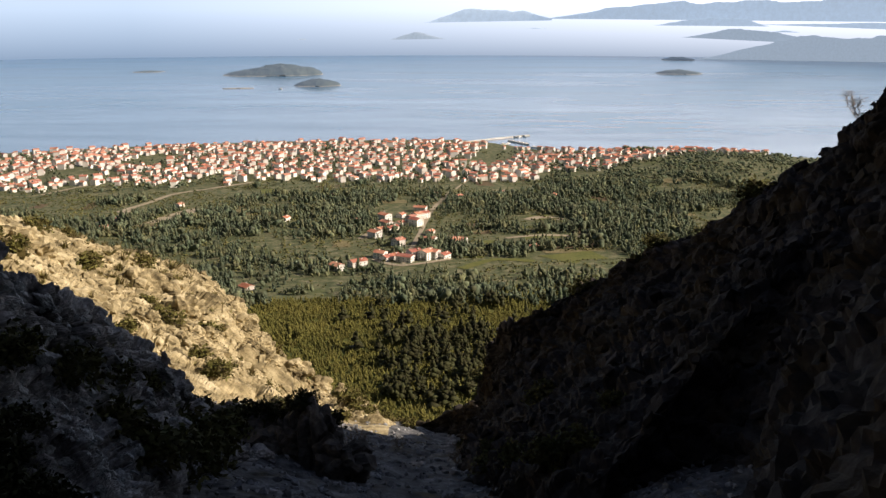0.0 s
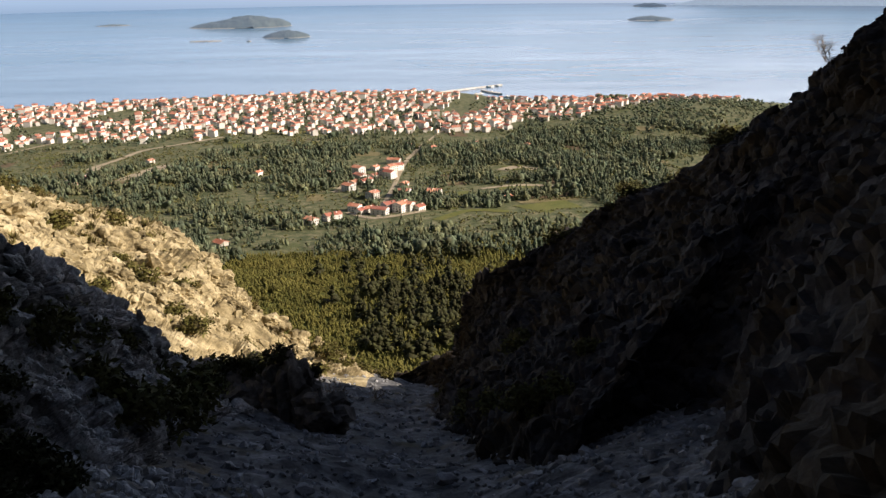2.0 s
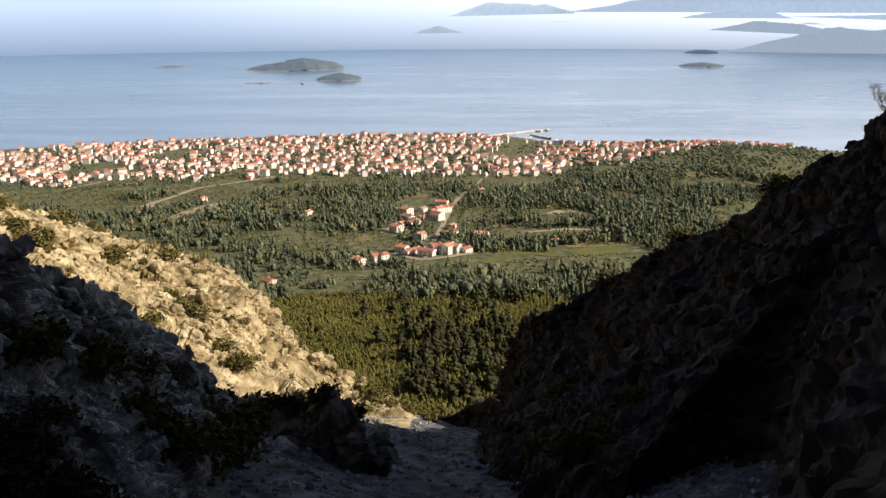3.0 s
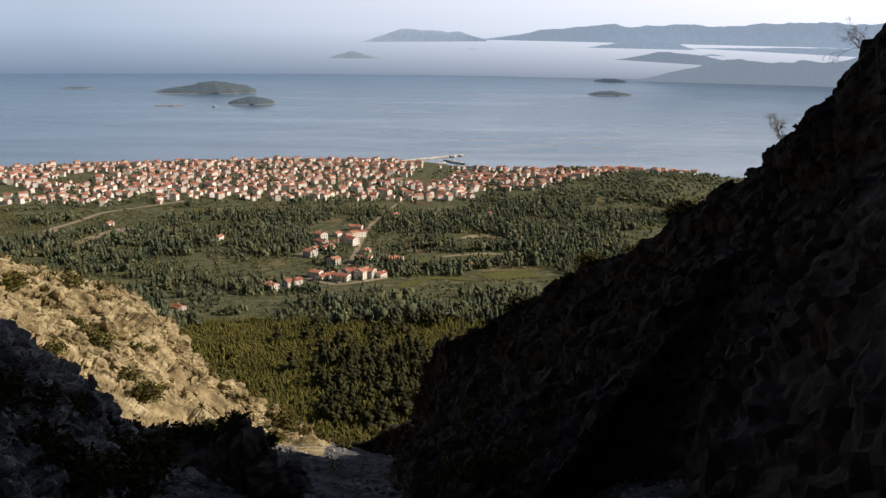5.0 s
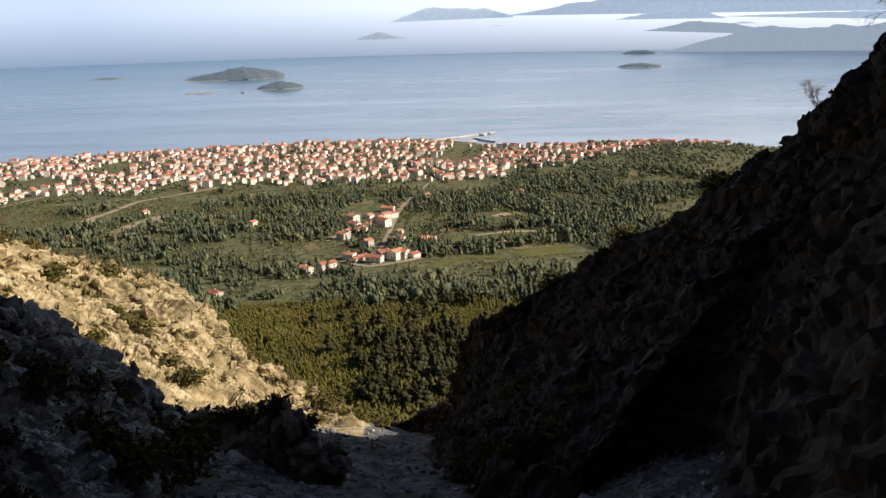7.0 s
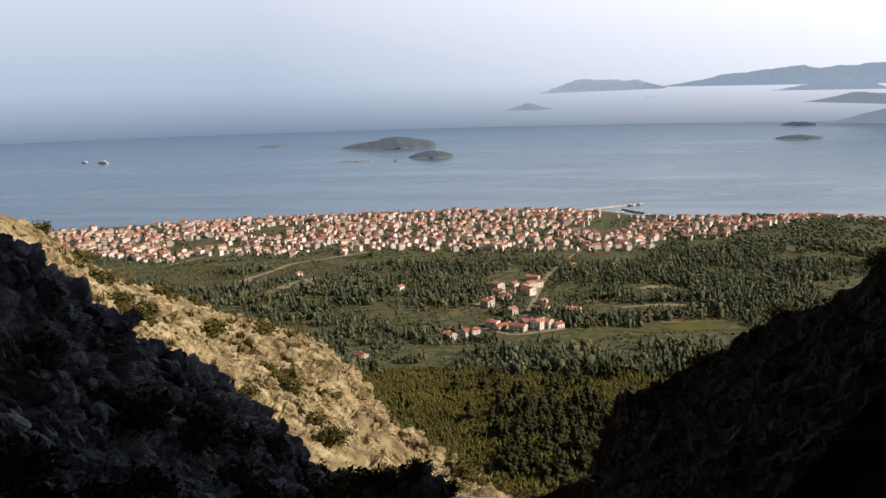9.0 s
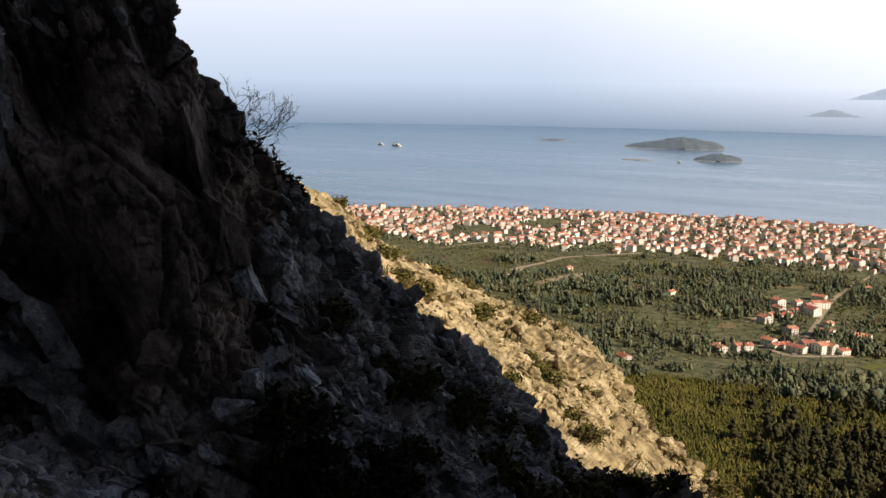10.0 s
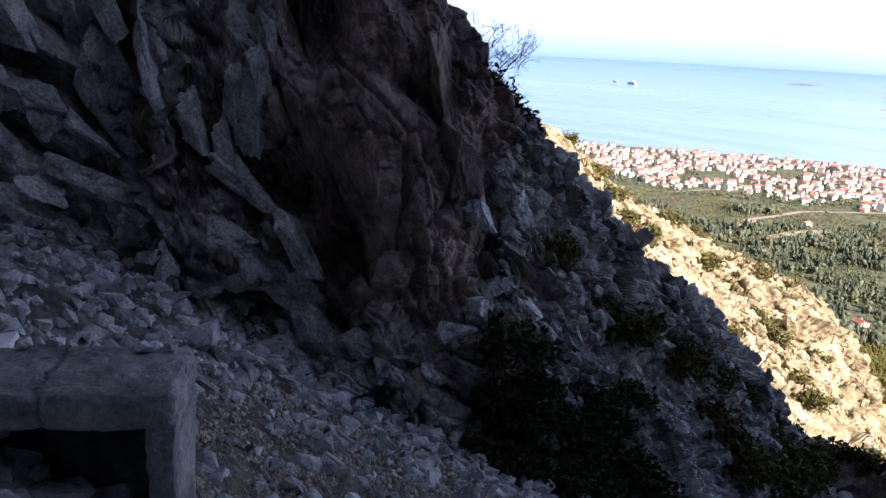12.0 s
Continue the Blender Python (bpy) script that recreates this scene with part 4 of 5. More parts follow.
r = np.random.default_rng(41)
spots = fan(46, -27, 16, 600, 1100, 42)[0]
spots = np.concatenate([spots, fan(26, 2, 15, 720, 1150, 43)[0]])
for k, (x, y, _) in enumerate(spots):
    if abs(x - VILLAGE[0]) < 45 and abs(y - VILLAGE[1]) < 95:
        continue
    t, h = r.choice([0.25, 1.82]) + r.normal(0, 0.1), r.uniform(9, 26)
    c, s_ = math.cos(t) * h, math.sin(t) * h
    track([(x - c, y - s_), (x, y), (x + c, y + s_)], r.uniform(7, 20), ("green terraced field", "dry pale terraced field", "brown tilled field")[k % 3], 0.3, (M_FIELD, M_DRY, M_SOIL)[k % 3], "field")


def slab(points, width, height, label, name="breakwater"):
    pts = spline(np.array(points, float), 24, 0)
    d = np.gradient(pts, axis=0)
    d /= np.linalg.norm(d, axis=1, keepdims=True)
    n = np.stack([-d[:, 1], d[:, 0]], 1) * width / 2
    rows = [np.c_[pts + n * s, np.full(len(pts), SEA + z)] for s, z in ((-1.3, -1), (-1, height), (1, height), (1.3, -1))]
    return tagged(sheet(name, np.stack(rows), M_SHORE), label, "breakwater", kind="structure")


slab([(28, 1505), (44, 1528), (87, 1563), (128, 1594), (152, 1610)], 3.4, 2.2, "pale stone breakwater of the harbour")
slab([(112, 1542), (125, 1516), (140, 1495)], 4.5, 2.0, "pale stone quay of the harbour")
slab([(142, 1466), (158, 1458), (174, 1451)], 3, 1.6, "narrow jetty of the harbour", "jetty")


def boat_model():
    e = new("boat")
    bm = bmesh.new()
    rings = []
    for t in np.linspace(0, 1, 7):
        b = 1.6 * (1 - t ** 3) + 0.05
        rings.append([bm.verts.new(c) for c in ((-b, t * 11 - 5, 1.2 + 0.5 * t), (-b * 0.6, t * 11 - 5, -0.3), (b * 0.6, t * 11 - 5, -0.3), (b, t * 11 - 5, 1.2 + 0.5 * t))])
    for a, b in zip(rings, rings[1:]):
        for i in range(4):
            bm.faces.new([a[i], a[(i + 1) % 4], b[(i + 1) % 4], b[i]])
    bm.faces.new(rings[0])
    part("hull", bm, M_WALL, e)
    bm = bmesh.new()
    box(bm, (2.0, 4.0, 1.6), (0, -0.8, 2.0))
    bmesh.ops.bevel(bm, geom=bm.edges[:], offset=0.25, segments=1, affect="EDGES")
    part("cabin", bm, M_WALL, e)
    return tagged(e, "small white motor boat on the sea", "boat", "boats in the channel")


first = boat_model()
BOATS = [(119, 1536), (126, 1523), (131, 1512), (137, 1503), (134, 1592), (143, 1599), (126, 1588), (100, 1500), (108, 1506), (147, 1468), (155, 1463), (164, 1459)]
for n, (x, y) in enumerate(BOATS):
    m = pose(x, y, SEA, 0, 0, 40 * n)
    if n:
        copy_thing(first, m)
    else:
        first.matrix_world = m
for x, y, s in ((*(-1496, 2767), 2.2), (*(-1418, 2735), 3.4), (*(-463, 2628), 1.2)):
    ob = copy_thing(first, pose(x, y, SEA, 0, 0, 75))
    ob.scale = (s, s, s)
    tagged(ob, "white ship under way in the hazy channel", "ship", "ships in the channel")

# ---- stones, scrub and the concrete niche near the path ----
def angular(seed, flat=0.7, points=13):
    """A broken stone about one metre across."""
    r = np.random.default_rng(seed)
    bm = bmesh.new()
    for c in r.normal(0, 1, (points, 3)):
        c = c / np.linalg.norm(c) * r.uniform(0.38, 0.55)
        bm.verts.new((c[0], c[1] * 0.8, c[2] * flat))
    bmesh.ops.convex_hull(bm, input=bm.verts[:])
    bmesh.ops.delete(bm, geom=[v for v in bm.verts if not v.link_faces], context="VERTS")
    bmesh.ops.triangulate(bm, faces=bm.faces[:])
    bm.verts.index_update()
    v = np.array([w.co for w in bm.verts])
    f = np.array([[w.index for w in face.verts] for face in bm.faces])
    bm.free()
    return v, f


ROCKS = [angular(200 + k, 0.75, 18) for k in range(14)]
ROCK_MESHES, DARK_MESHES = [], []
for v, f in ROCKS:
    for mat, kept in ((M_STONE, ROCK_MESHES), (M_BED_STONE, DARK_MESHES)):
        me = mesh_np("stone", v, f)
        me.materials.append(mat)
        kept.append(me)


def bed(n, az0, az1, d0, d1, seed, clear=0.0):
    """Places on the gully's bed, thicker near by."""
    r = np.random.default_rng(seed)
    a = np.radians(r.uniform(az0, az1, n))
    d = d0 * (d1 / d0) ** r.uniform(0, 1, n)
    x, y = d * np.sin(a), d * np.cos(a)
    return np.stack([x, y, floor_top(x, y)], -1)


PEBBLES = [angular(240 + k, 0.8, 13) for k in range(10)]
pl = np.concatenate([bed(14000, -88, -12, 1.9, 8, 5), bed(5200, -20, 26, 4, 34, 25), bed(900, -265, -85, 0.8, 9, 26), bed(1600, -90, 100, 0.5, 2.6, 27)])
dist, way = np.hypot(pl[:, 0], pl[:, 1]), np.degrees(np.arctan2(pl[:, 0], pl[:, 1]))
worn = (dist < 4.5 + 0.5 * vnoise(pl, 0.6, 44)) & (way > -56 + 3 * vnoise(pl, 0.4, 47)) & (way < -34)   # trodden earth beside the niche
pl = pl[~worn | (rng.uniform(0, 1, len(pl)) < 0.22)]
size = 0.022 + 0.13 * rng.uniform(0, 1, len(pl)) ** 3.2 + 0.003 * np.linalg.norm(pl, axis=1)
paler = pl[:, 0] + 0.42 * pl[:, 1] + rng.normal(0, 0.5, len(pl)) < 0.9
for pick, mat, label in ((paler, M_STONE, "loose grey limestone gravel over the scree"), (~paler, M_BED_STONE, "gravel down the gully bed, shade put into its darker colour")):
    gravel = new("gravel", scattered("gravel", PEBBLES, pl[pick], size[pick], 6, (0.9, 1.3)))
    gravel.data.materials.append(mat)
    tagged(gravel, label, "gravel", kind="stuff")

def rough_box(size, at, step, seed, crack=None):
    """A cast block with worn edges and an uneven face, cracked across at x = crack."""
    half = np.array(size) / 2
    vs, fs, n = [], [], 0
    for axis in range(3):
        u, v = [k for k in range(3) if k != axis]
        nu, nv = max(2, int(size[u] / step)), max(2, int(size[v] / step))
        for side in (-1, 1):
            a, b = np.meshgrid(np.linspace(-half[u], half[u], nu), np.linspace(-half[v], half[v], nv))
            q = np.zeros((nu * nv, 3))
            q[:, u], q[:, v], q[:, axis] = a.ravel(), b.ravel(), side * half[axis]
            vs.append(q)
            fs.append((grid_faces(nv, nu) if (side > 0) == (axis != 1) else grid_faces(nv, nu)[:, ::-1]) + n)
            n += nu * nv
    p = np.concatenate(vs)
    worn = 0.022 * (1 + 0.8 * vnoise(p, 0.12, seed + 3))[:, None]
    core = np.clip(p, -half + worn, half - worn)
    out = p - core
    p = core + out / np.maximum(np.linalg.norm(out, axis=1, keepdims=True), 1e-6) * worn
    move = np.stack([0.018 * vnoise(p, 0.16, seed + 10 + k) + 0.008 * fbm(p, 0.05, 3, seed + 20 + k) for k in range(3)], -1)
    p = p + move + np.array(at)
    if crack is not None:
        line = crack + 0.03 * vnoise(p * [0, 1, 1], 0.05, seed + 30)
        deep = 0.02 * np.exp(-((p[:, 0] - line) / 0.007) ** 2)
        p[:, 1] += deep * (p[:, 1] < at[1])
        p[:, 2] -= deep * (p[:, 2] > at[2])
    return mesh_np("block", p, np.concatenate(fs))


grit_at = bed(12000, -57, -33, 2.4, 5.0, 45)
grit = new("grit", scattered("grit", [(OCTA[0] * 0.5, OCTA[1])], grit_at, rng.uniform(0.014, 0.042, len(grit_at)), 46, (0.8, 1.4)))
grit.data.materials.append(M_GRIT)
tagged(grit, "brown earthy grit beside the concrete niche", "gravel", kind="stuff")


def bedded(grid, out, rows, cols, n, dip, size, thin, seed, wobble=0.25, skip=None):
    """Places, frames and sizes for blocks that lie along the dip on a rock face."""
    r = np.random.default_rng(seed)
    i, j = r.integers(*rows, n), r.integers(*cols, n)
    clear = np.linalg.norm((grid[i, j] - boss_at) / [0.9, 0.9, 1.25], axis=1) > 1.05   # none on the smooth boulder
    i, j = i[clear], j[clear]
    n = len(i)
    at, nz = grid[i, j], out[i, j]
    z = np.array(dip) + r.normal(0, wobble, (n, 3))
    z /= np.linalg.norm(z, axis=1, keepdims=True)
    y = nz - z * np.sum(nz * z, 1)[:, None]
    y /= np.maximum(np.linalg.norm(y, axis=1, keepdims=True), 1e-6)
    x = np.cross(y, z)
    s = size[0] + (size[1] - size[0]) * r.uniform(0, 1, n) ** 3
    at = at - nz * s[:, None] * 0.07
    return at, np.stack([x, y, z], -1), np.stack([s * r.uniform(thin, 1.2 * thin, n), s * r.uniform(0.25, 0.45, n), s], -1)


def laid(name, variants, at, frames, sizes, seed):
    r = np.random.default_rng(seed)
    vs, fs, n = [], [], 0
    for k in range(len(at)):
        v, f = variants[int(r.integers(0, len(variants)))]
        vs.append((v * sizes[k]) @ frames[k].T + at[k])
        fs.append(f + n)
        n += len(v)
    return mesh_np(name, np.concatenate(vs), np.concatenate(fs))


def bed_parts(parent, mat, at, frames, sizes, seed):
    """The same blocks as objects of their own, on shared meshes."""
    r = np.random.default_rng(seed)
    meshes = []
    for v, f in CUBOIDS:
        me = mesh_np("block", v, f)
        me.materials.append(mat)
        meshes.append(me)
    for k in range(len(at)):
        ob = part("block", meshes[int(r.integers(0, len(meshes)))], None, parent)
        ob.matrix_world = Matrix.Translation(Vector(at[k])) @ Matrix([list(q) for q in frames[k]]).to_4x4() @ Matrix.Diagonal((*sizes[k], 1))


def chunk(seed):
    """A squared block one metre long each way, its corners knocked about."""
    r = np.random.default_rng(seed)
    bm = bmesh.new()
    for c in itertools.product((-0.5, 0.5), repeat=3):
        for k in range(3):
            bm.verts.new(np.array(c) * r.uniform(0.3, 1.0, 3))
    bmesh.ops.convex_hull(bm, input=bm.verts[:])
    bmesh.ops.delete(bm, geom=[v for v in bm.verts if not v.link_faces], context="VERTS")
    bmesh.ops.triangulate(bm, faces=bm.faces[:])
    bm.verts.index_update()
    v = np.array([w.co for w in bm.verts])
    f = np.array([[w.index for w in face.verts] for face in bm.faces])
    bm.free()
    return v, f


CUBOIDS = [chunk(270 + k) for k in range(12)]


def cleft(seed, levels, cuts=9):
    """A block of limestone one metre long each way: split along flat joints, its faces rough and its edges worn."""
    r = np.random.default_rng(seed)
    v, f = icosphere(levels)
    v = v * 0.5 / (np.sum(np.abs(v) ** 5.0, axis=1, keepdims=True) ** 0.2)
    for n in r.normal(0, 1, (cuts, 3)):
        n /= np.linalg.norm(n)
        v = v - np.maximum(v @ n - r.uniform(0.22, 0.40), 0)[:, None] * n
    rough = 0.085 * blocks(v + seed, 0.34, seed, 0.16) + 0.035 * blocks(v + seed, 0.15, seed + 1, 0.3) + 0.03 * vnoise(v + seed, 0.5, seed)
    return v * (1 + rough[:, None] * 1.6), f


CLEFT, SMALL_CLEFT = [cleft(800 + k, 4) for k in range(14)], [cleft(830 + k, 3, 7) for k in range(14)]
STRIKE, UPRIGHT = (0.50, 0.38, -0.78), (0.20, 0.15, -0.97)
slope = bedded(CRAG_TOP, CRAG_OUT, (85, 232), (350, 640), 1700, STRIKE, (0.08, 0.21), 0.6, 52, 0.25)
flakes = bedded(CRAG_TOP, CRAG_OUT, (60, 215), (60, 350), 1300, (0.45, 0.34, -0.8), (0.06, 0.22), 0.5, 63, 0.3)
r = np.random.default_rng(65)
FACING, TILTED = Vector((0.62, -0.62, 0.35)), (0.58, 0.44, -0.68)
tiers = [(b, h + r.normal(0, 0.9), UPRIGHT, (0.15, 0.30), (0.28, 0.7), 0.14) for b in np.arange(-69, -48.2, 1.75) for h in (8.5, 5.6, 2.8, 0.2, -2.4, -5.0, -7.4)]
tiers += [(b, -9.4 - 0.44 * (b + 66) + drop_, TILTED, (0.13, 0.28), (0.24, 0.6), 0.18) for b in np.arange(-69, -44, 1.6) for drop_ in (0.4, -1.3, -3.1, -4.9, -6.4)]
tiers += [(r.uniform(-46.5, -33), r.uniform(-23, -14.5), STRIKE, (0.10, 0.24), (0.14, 0.36), 0.4) for _ in range(130)]
tiers += [(b, -1.8 - 1.78 * (b + 38.6) - r.uniform(0, 7), UPRIGHT, (0.10, 0.2), (0.18, 0.42), 0.2) for b in np.arange(-39, -32, 0.2)]
CLEFT_MESHES, STAINED_MESHES = [], []
for v, f in CLEFT:
    for mat, kept in ((M_BLOCK, CLEFT_MESHES), (M_CRAG, STAINED_MESHES)):
        me = mesh_np("block", v, f)
        me.materials.append(mat)
        kept.append(me)
for bearing, height, way, wide, long_, loose in tiers:   # columns above, tilted ledges below, broken blocks under the boulder
    if r.uniform() < (0.45 if bearing < -44 else 0.1):
        continue
    at = on_face(CRAG_FACE, bearing + r.normal(0, 0.35), height)
    if np.linalg.norm((at - boss_at) / [0.9, 0.9, 1.25]) < 1.0:
        continue
    z = (Vector(way) + Vector(r.normal(0, loose, 3))).normalized()
    y = (FACING - z * z.dot(FACING) + Vector(r.normal(0, 0.3, 3))).normalized()
    y = (y - z * z.dot(y)).normalized()
    size = (r.uniform(*wide), r.uniform(0.22, 0.36), r.uniform(*long_))
    ob = part("block", (STAINED_MESHES if bearing > -45 and r.uniform() < 0.6 else CLEFT_MESHES)[int(r.integers(0, len(CLEFT_MESHES)))], None, crag)
    ob.matrix_world = Matrix.Translation(Vector(at) - y * r.uniform(-0.06, 0.08)) @ Matrix([list(q) for q in zip(y.cross(z), y, z)]).to_4x4() @ Matrix.Diagonal((*size, 1))
# the slabs that stand out of the face: bearing, height, width, length and lean in degrees
SLABS = [(-60.9, -9.9, 2.6, 6.2, 74), (-52.3, -13.5, 2.6, 3.5, 50), (-48.8, -15.9, 2.0, 6.4, 48), (-46.6, -20.1, 1.7, 4.4, 35), (-58.5, -3.1, 2.0, 5.4, 12), (-55.9, -3.0, 1.35, 7.8, 14),
         (-53.9, -2.3, 1.2, 3.4, 8), (-53.7, -7.3, 1.7, 4.0, 5), (-51.2, -1.6, 1.8, 5.6, 32), (-50.2, -5.6, 2.0, 6.2, 6), (-62.0, -5.7, 1.6, 3.7, 40), (-60.0, -7.4, 1.3, 4.0, 58),
         (-57.6, -8.2, 1.2, 4.8, 55), (-50.5, -11.0, 1.9, 5.4, 50), (-47.9, -13.4, 2.0, 5.0, 42), (-58.0, -12.3, 1.5, 4.4, 45), (-63.9, -11.5, 1.9, 5.4, 66), (-63.6, -1.6, 1.8, 5.0, 18),
         (-65.8, -5.0, 2.0, 4.6, 30), (-56.5, 2.6, 1.9, 5.5, 14), (-59.8, 2.4, 1.8, 5.0, 10), (-53.0, 3.2, 1.6, 5.4, 16), (-41.5, -16.2, 2.0, 3.3, 75), (-42.2, -20.5, 1.8, 3.2, 50),
         (-38.8, -20.2, 2.4, 3.0, 60), (-43.6, -17.2, 1.6, 2.6, 55), (-43.7, -9.4, 1.7, 4.0, 6), (-37.5, -9.0, 1.9, 5.0, 15), (-38.9, -2.6, 1.4, 6.8, 12), (-36.4, -11.5, 1.6, 3.0, 22), (-35.2, -9.4, 1.5, 2.8, 26)]
for n, (bearing, height, wide, long_, lean) in enumerate(SLABS):
    at = Vector(on_face(CRAG_FACE, bearing, height))
    a, far = radians(bearing), math.radians((at - Vector((0, 0, 1.6))).length)
    across, to_path = Vector((math.cos(a), -math.sin(a), 0.0)), Vector((-math.sin(a), -math.cos(a), 0.3)).normalized()
    z = (across * math.sin(radians(lean)) + Vector((0, 0, -math.cos(radians(lean)))) + Vector(r.normal(0, 0.05, 3))).normalized()
    y = (to_path + Vector(r.normal(0, 0.22, 3)) + Vector((0, 0, 0.25)))
    y = (y - z * z.dot(y)).normalized()
    ob = part("slab", (STAINED_MESHES if -45 < bearing < -36.5 else CLEFT_MESHES)[n % len(CLEFT_MESHES)], None, crag)
    ob.matrix_world = Matrix.Translation(at + y * 0.03) @ Matrix([list(q) for q in zip(y.cross(z), y, z)]).to_4x4() @ Matrix.Diagonal((wide * far * 1.25, 0.34, long_ * far * 1.1, 1))
part("rubble", laid("rubble", SMALL_CLEFT, *[np.concatenate(q) for q in zip(slope, flakes)], 53), M_BLOCK, crag, "small broken limestone blocks on the face")["kind"] = "stuff"
at1 = bedded(RIDGE_TOP, RIDGE_OUT, (40, 165), (110, 440), 1200, (-0.4, 0.2, -0.85), (0.08, 0.3), 0.8, 54, 0.5)
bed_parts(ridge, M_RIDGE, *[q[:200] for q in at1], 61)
part("rubble", laid("rubble", CUBOIDS, *[q[200:] for q in at1], 55), M_RIDGE, ridge, "stones on the slope, shade put into their dark colour")["kind"] = "stuff"
at1 = bedded(SPUR_GRID, SPUR_OUT, (60, 180), (60, 500), 1700, STRIKE, (0.07, 0.38), 0.55, 56, 0.35)
bed_parts(spur, M_SPUR, *[q[:250] for q in at1], 62)
part("rubble", laid("rubble", CUBOIDS, *[q[250:] for q in at1], 57), M_SPUR, spur, "pale limestone pieces bedded in the slope")["kind"] = "stuff"

pl = SPUR_TOP[rng.integers(0, len(SPUR_TOP), 5200)]
rubble = new("rubble", scattered("rubble", PEBBLES, pl, 0.09 + 0.42 * rng.uniform(0, 1, len(pl)) ** 4, 16, (0.9, 1.4)))
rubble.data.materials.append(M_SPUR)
tagged(rubble, "loose pale stones over the sunlit spur", "stones", kind="stuff")


def tuft(seed):
    """A tuft of grass blades about one metre across."""
    r = np.random.default_rng(seed)
    root = r.normal(0, 0.12, (40, 3)) * [1, 1, 0]
    tip = root + np.c_[r.normal(0, 0.32, (40, 2)), r.uniform(0.25, 0.75, 40)]
    side = np.c_[r.normal(0, 0.05, (40, 2)), np.zeros(40)]
    return np.stack([root - side, root + side, tip], 1).reshape(-1, 3), np.arange(120).reshape(40, 3)


pl = SPUR_TOP[rng.integers(0, len(SPUR_TOP), 2600)]
pl = pl[fbm(pl, 2.2, 3, 81) > rng.uniform(-0.1, 0.9, len(pl))]
grass = new("grass", scattered("grass", [tuft(90 + k) for k in range(6)], pl, 0.15 + 0.4 * rng.uniform(0, 1, len(pl)) ** 2, 83, (0.8, 1.4)))
grass.data.materials.append(M_TUFT)
tagged(grass, "dry olive grass tufts over the sunlit spur", "grass", kind="stuff")

r = np.random.default_rng(15)
pl = np.concatenate([bed(230, -80, -20, 2.6, 7.5, 7), bed(70, -22, 32, 5, 30, 8)])
for x, y, z in pl:
    if math.hypot(x, y) < 4.3 and -57 < math.degrees(math.atan2(x, y)) < -30:
        continue
    dark = x + 0.42 * y > 0.9
    ob = new("stone", (DARK_MESHES if dark else ROCK_MESHES)[int(r.integers(0, len(ROCK_MESHES)))])
    s = 0.09 + 0.22 * r.uniform() ** 2.5
    ob.matrix_world = pose(x, y, z + 0.12 * s, *r.uniform(-25, 25, 2), r.uniform(0, 360)) @ Matrix.Diagonal((s, s * r.uniform(0.7, 1.1), s * 0.8, 1))
    tagged(ob, "stone lying in the gully bed, coloured darker for shade" if dark else "angular grey limestone stone lying on the scree", "stone", "stones on the scree")


def outcrop(x, y, z, size, seed, mat, label):
    """A knob of bedrock standing out of the slope."""
    bm = bmesh.new()
    bmesh.ops.create_icosphere(bm, subdivisions=4, radius=1.0)
    v = np.array([w.co for w in bm.verts])
    f = np.array([[w.index for w in face.verts] for face in bm.faces])
    bm.free()
    k = 1 + 0.28 * blocks(v + seed * 3.1, 0.7, seed, 0.3) + 0.1 * blocks(v + seed, 0.28, seed + 1, 0.3) + 0.2 * vnoise(v + seed, 1.2, seed)
    me = mesh_np("outcrop", v * k[:, None] * np.array(size), f)
    me.materials.append(mat)
    ob = new("outcrop", me)
    ob.location = (x, y, z)
    return tagged(ob, label, "rock", "outcrops of bedrock")


for n, (at, size) in enumerate((((-3.43, 14.40, -5.49), (0.8, 0.7, 0.5)), ((-2.87, 14.11, -5.36), (0.7, 0.6, 0.5)), ((-2.38, 13.90, -5.28), (0.55, 0.6, 0.65)), ((-2.03, 13.75, -5.18), (0.38, 0.45, 0.8)), ((-1.67, 13.40, -5.34), (0.5, 0.5, 0.45)), ((-4.38, 15.91, -5.95), (0.9, 0.9, 0.5)))):
    outcrop(*at, size, 500 + n, M_OUTCROP, "dark knob of limestone bedrock beside the gully path")


r = np.random.default_rng(72)
for n, (bearing, height) in enumerate([(-16.7, -17.4), (-16.2, -18.7), (-15.2, -19.2), (-12.7, -19.6), (-25.6, -12.5), (-14.3, -18.0), (-11.5, -20.7), (-18.7, -17.8), (-13.6, -17.7), (-19.1, -15.8), (-24.6, -13.5), (-13.4, -17.4), (-13.0, -18.6), (-12.2, -19.9), (-9.6, -21.6), (-8.4, -22.4), (-22.0, -15.6), (-16.8, -19.4), (-17.9, -16.4)]):   # knobs of rock standing out of the spur
    k = r.uniform(0.35, 0.7)
    x, y, z = on_face(SPUR_SIDE, bearing, height)
    outcrop(x, y, z - 0.05, (1.2 * k, k, 0.85 * k), 520 + n, M_SPUR, "pale knob of limestone bedrock on the sunlit spur")


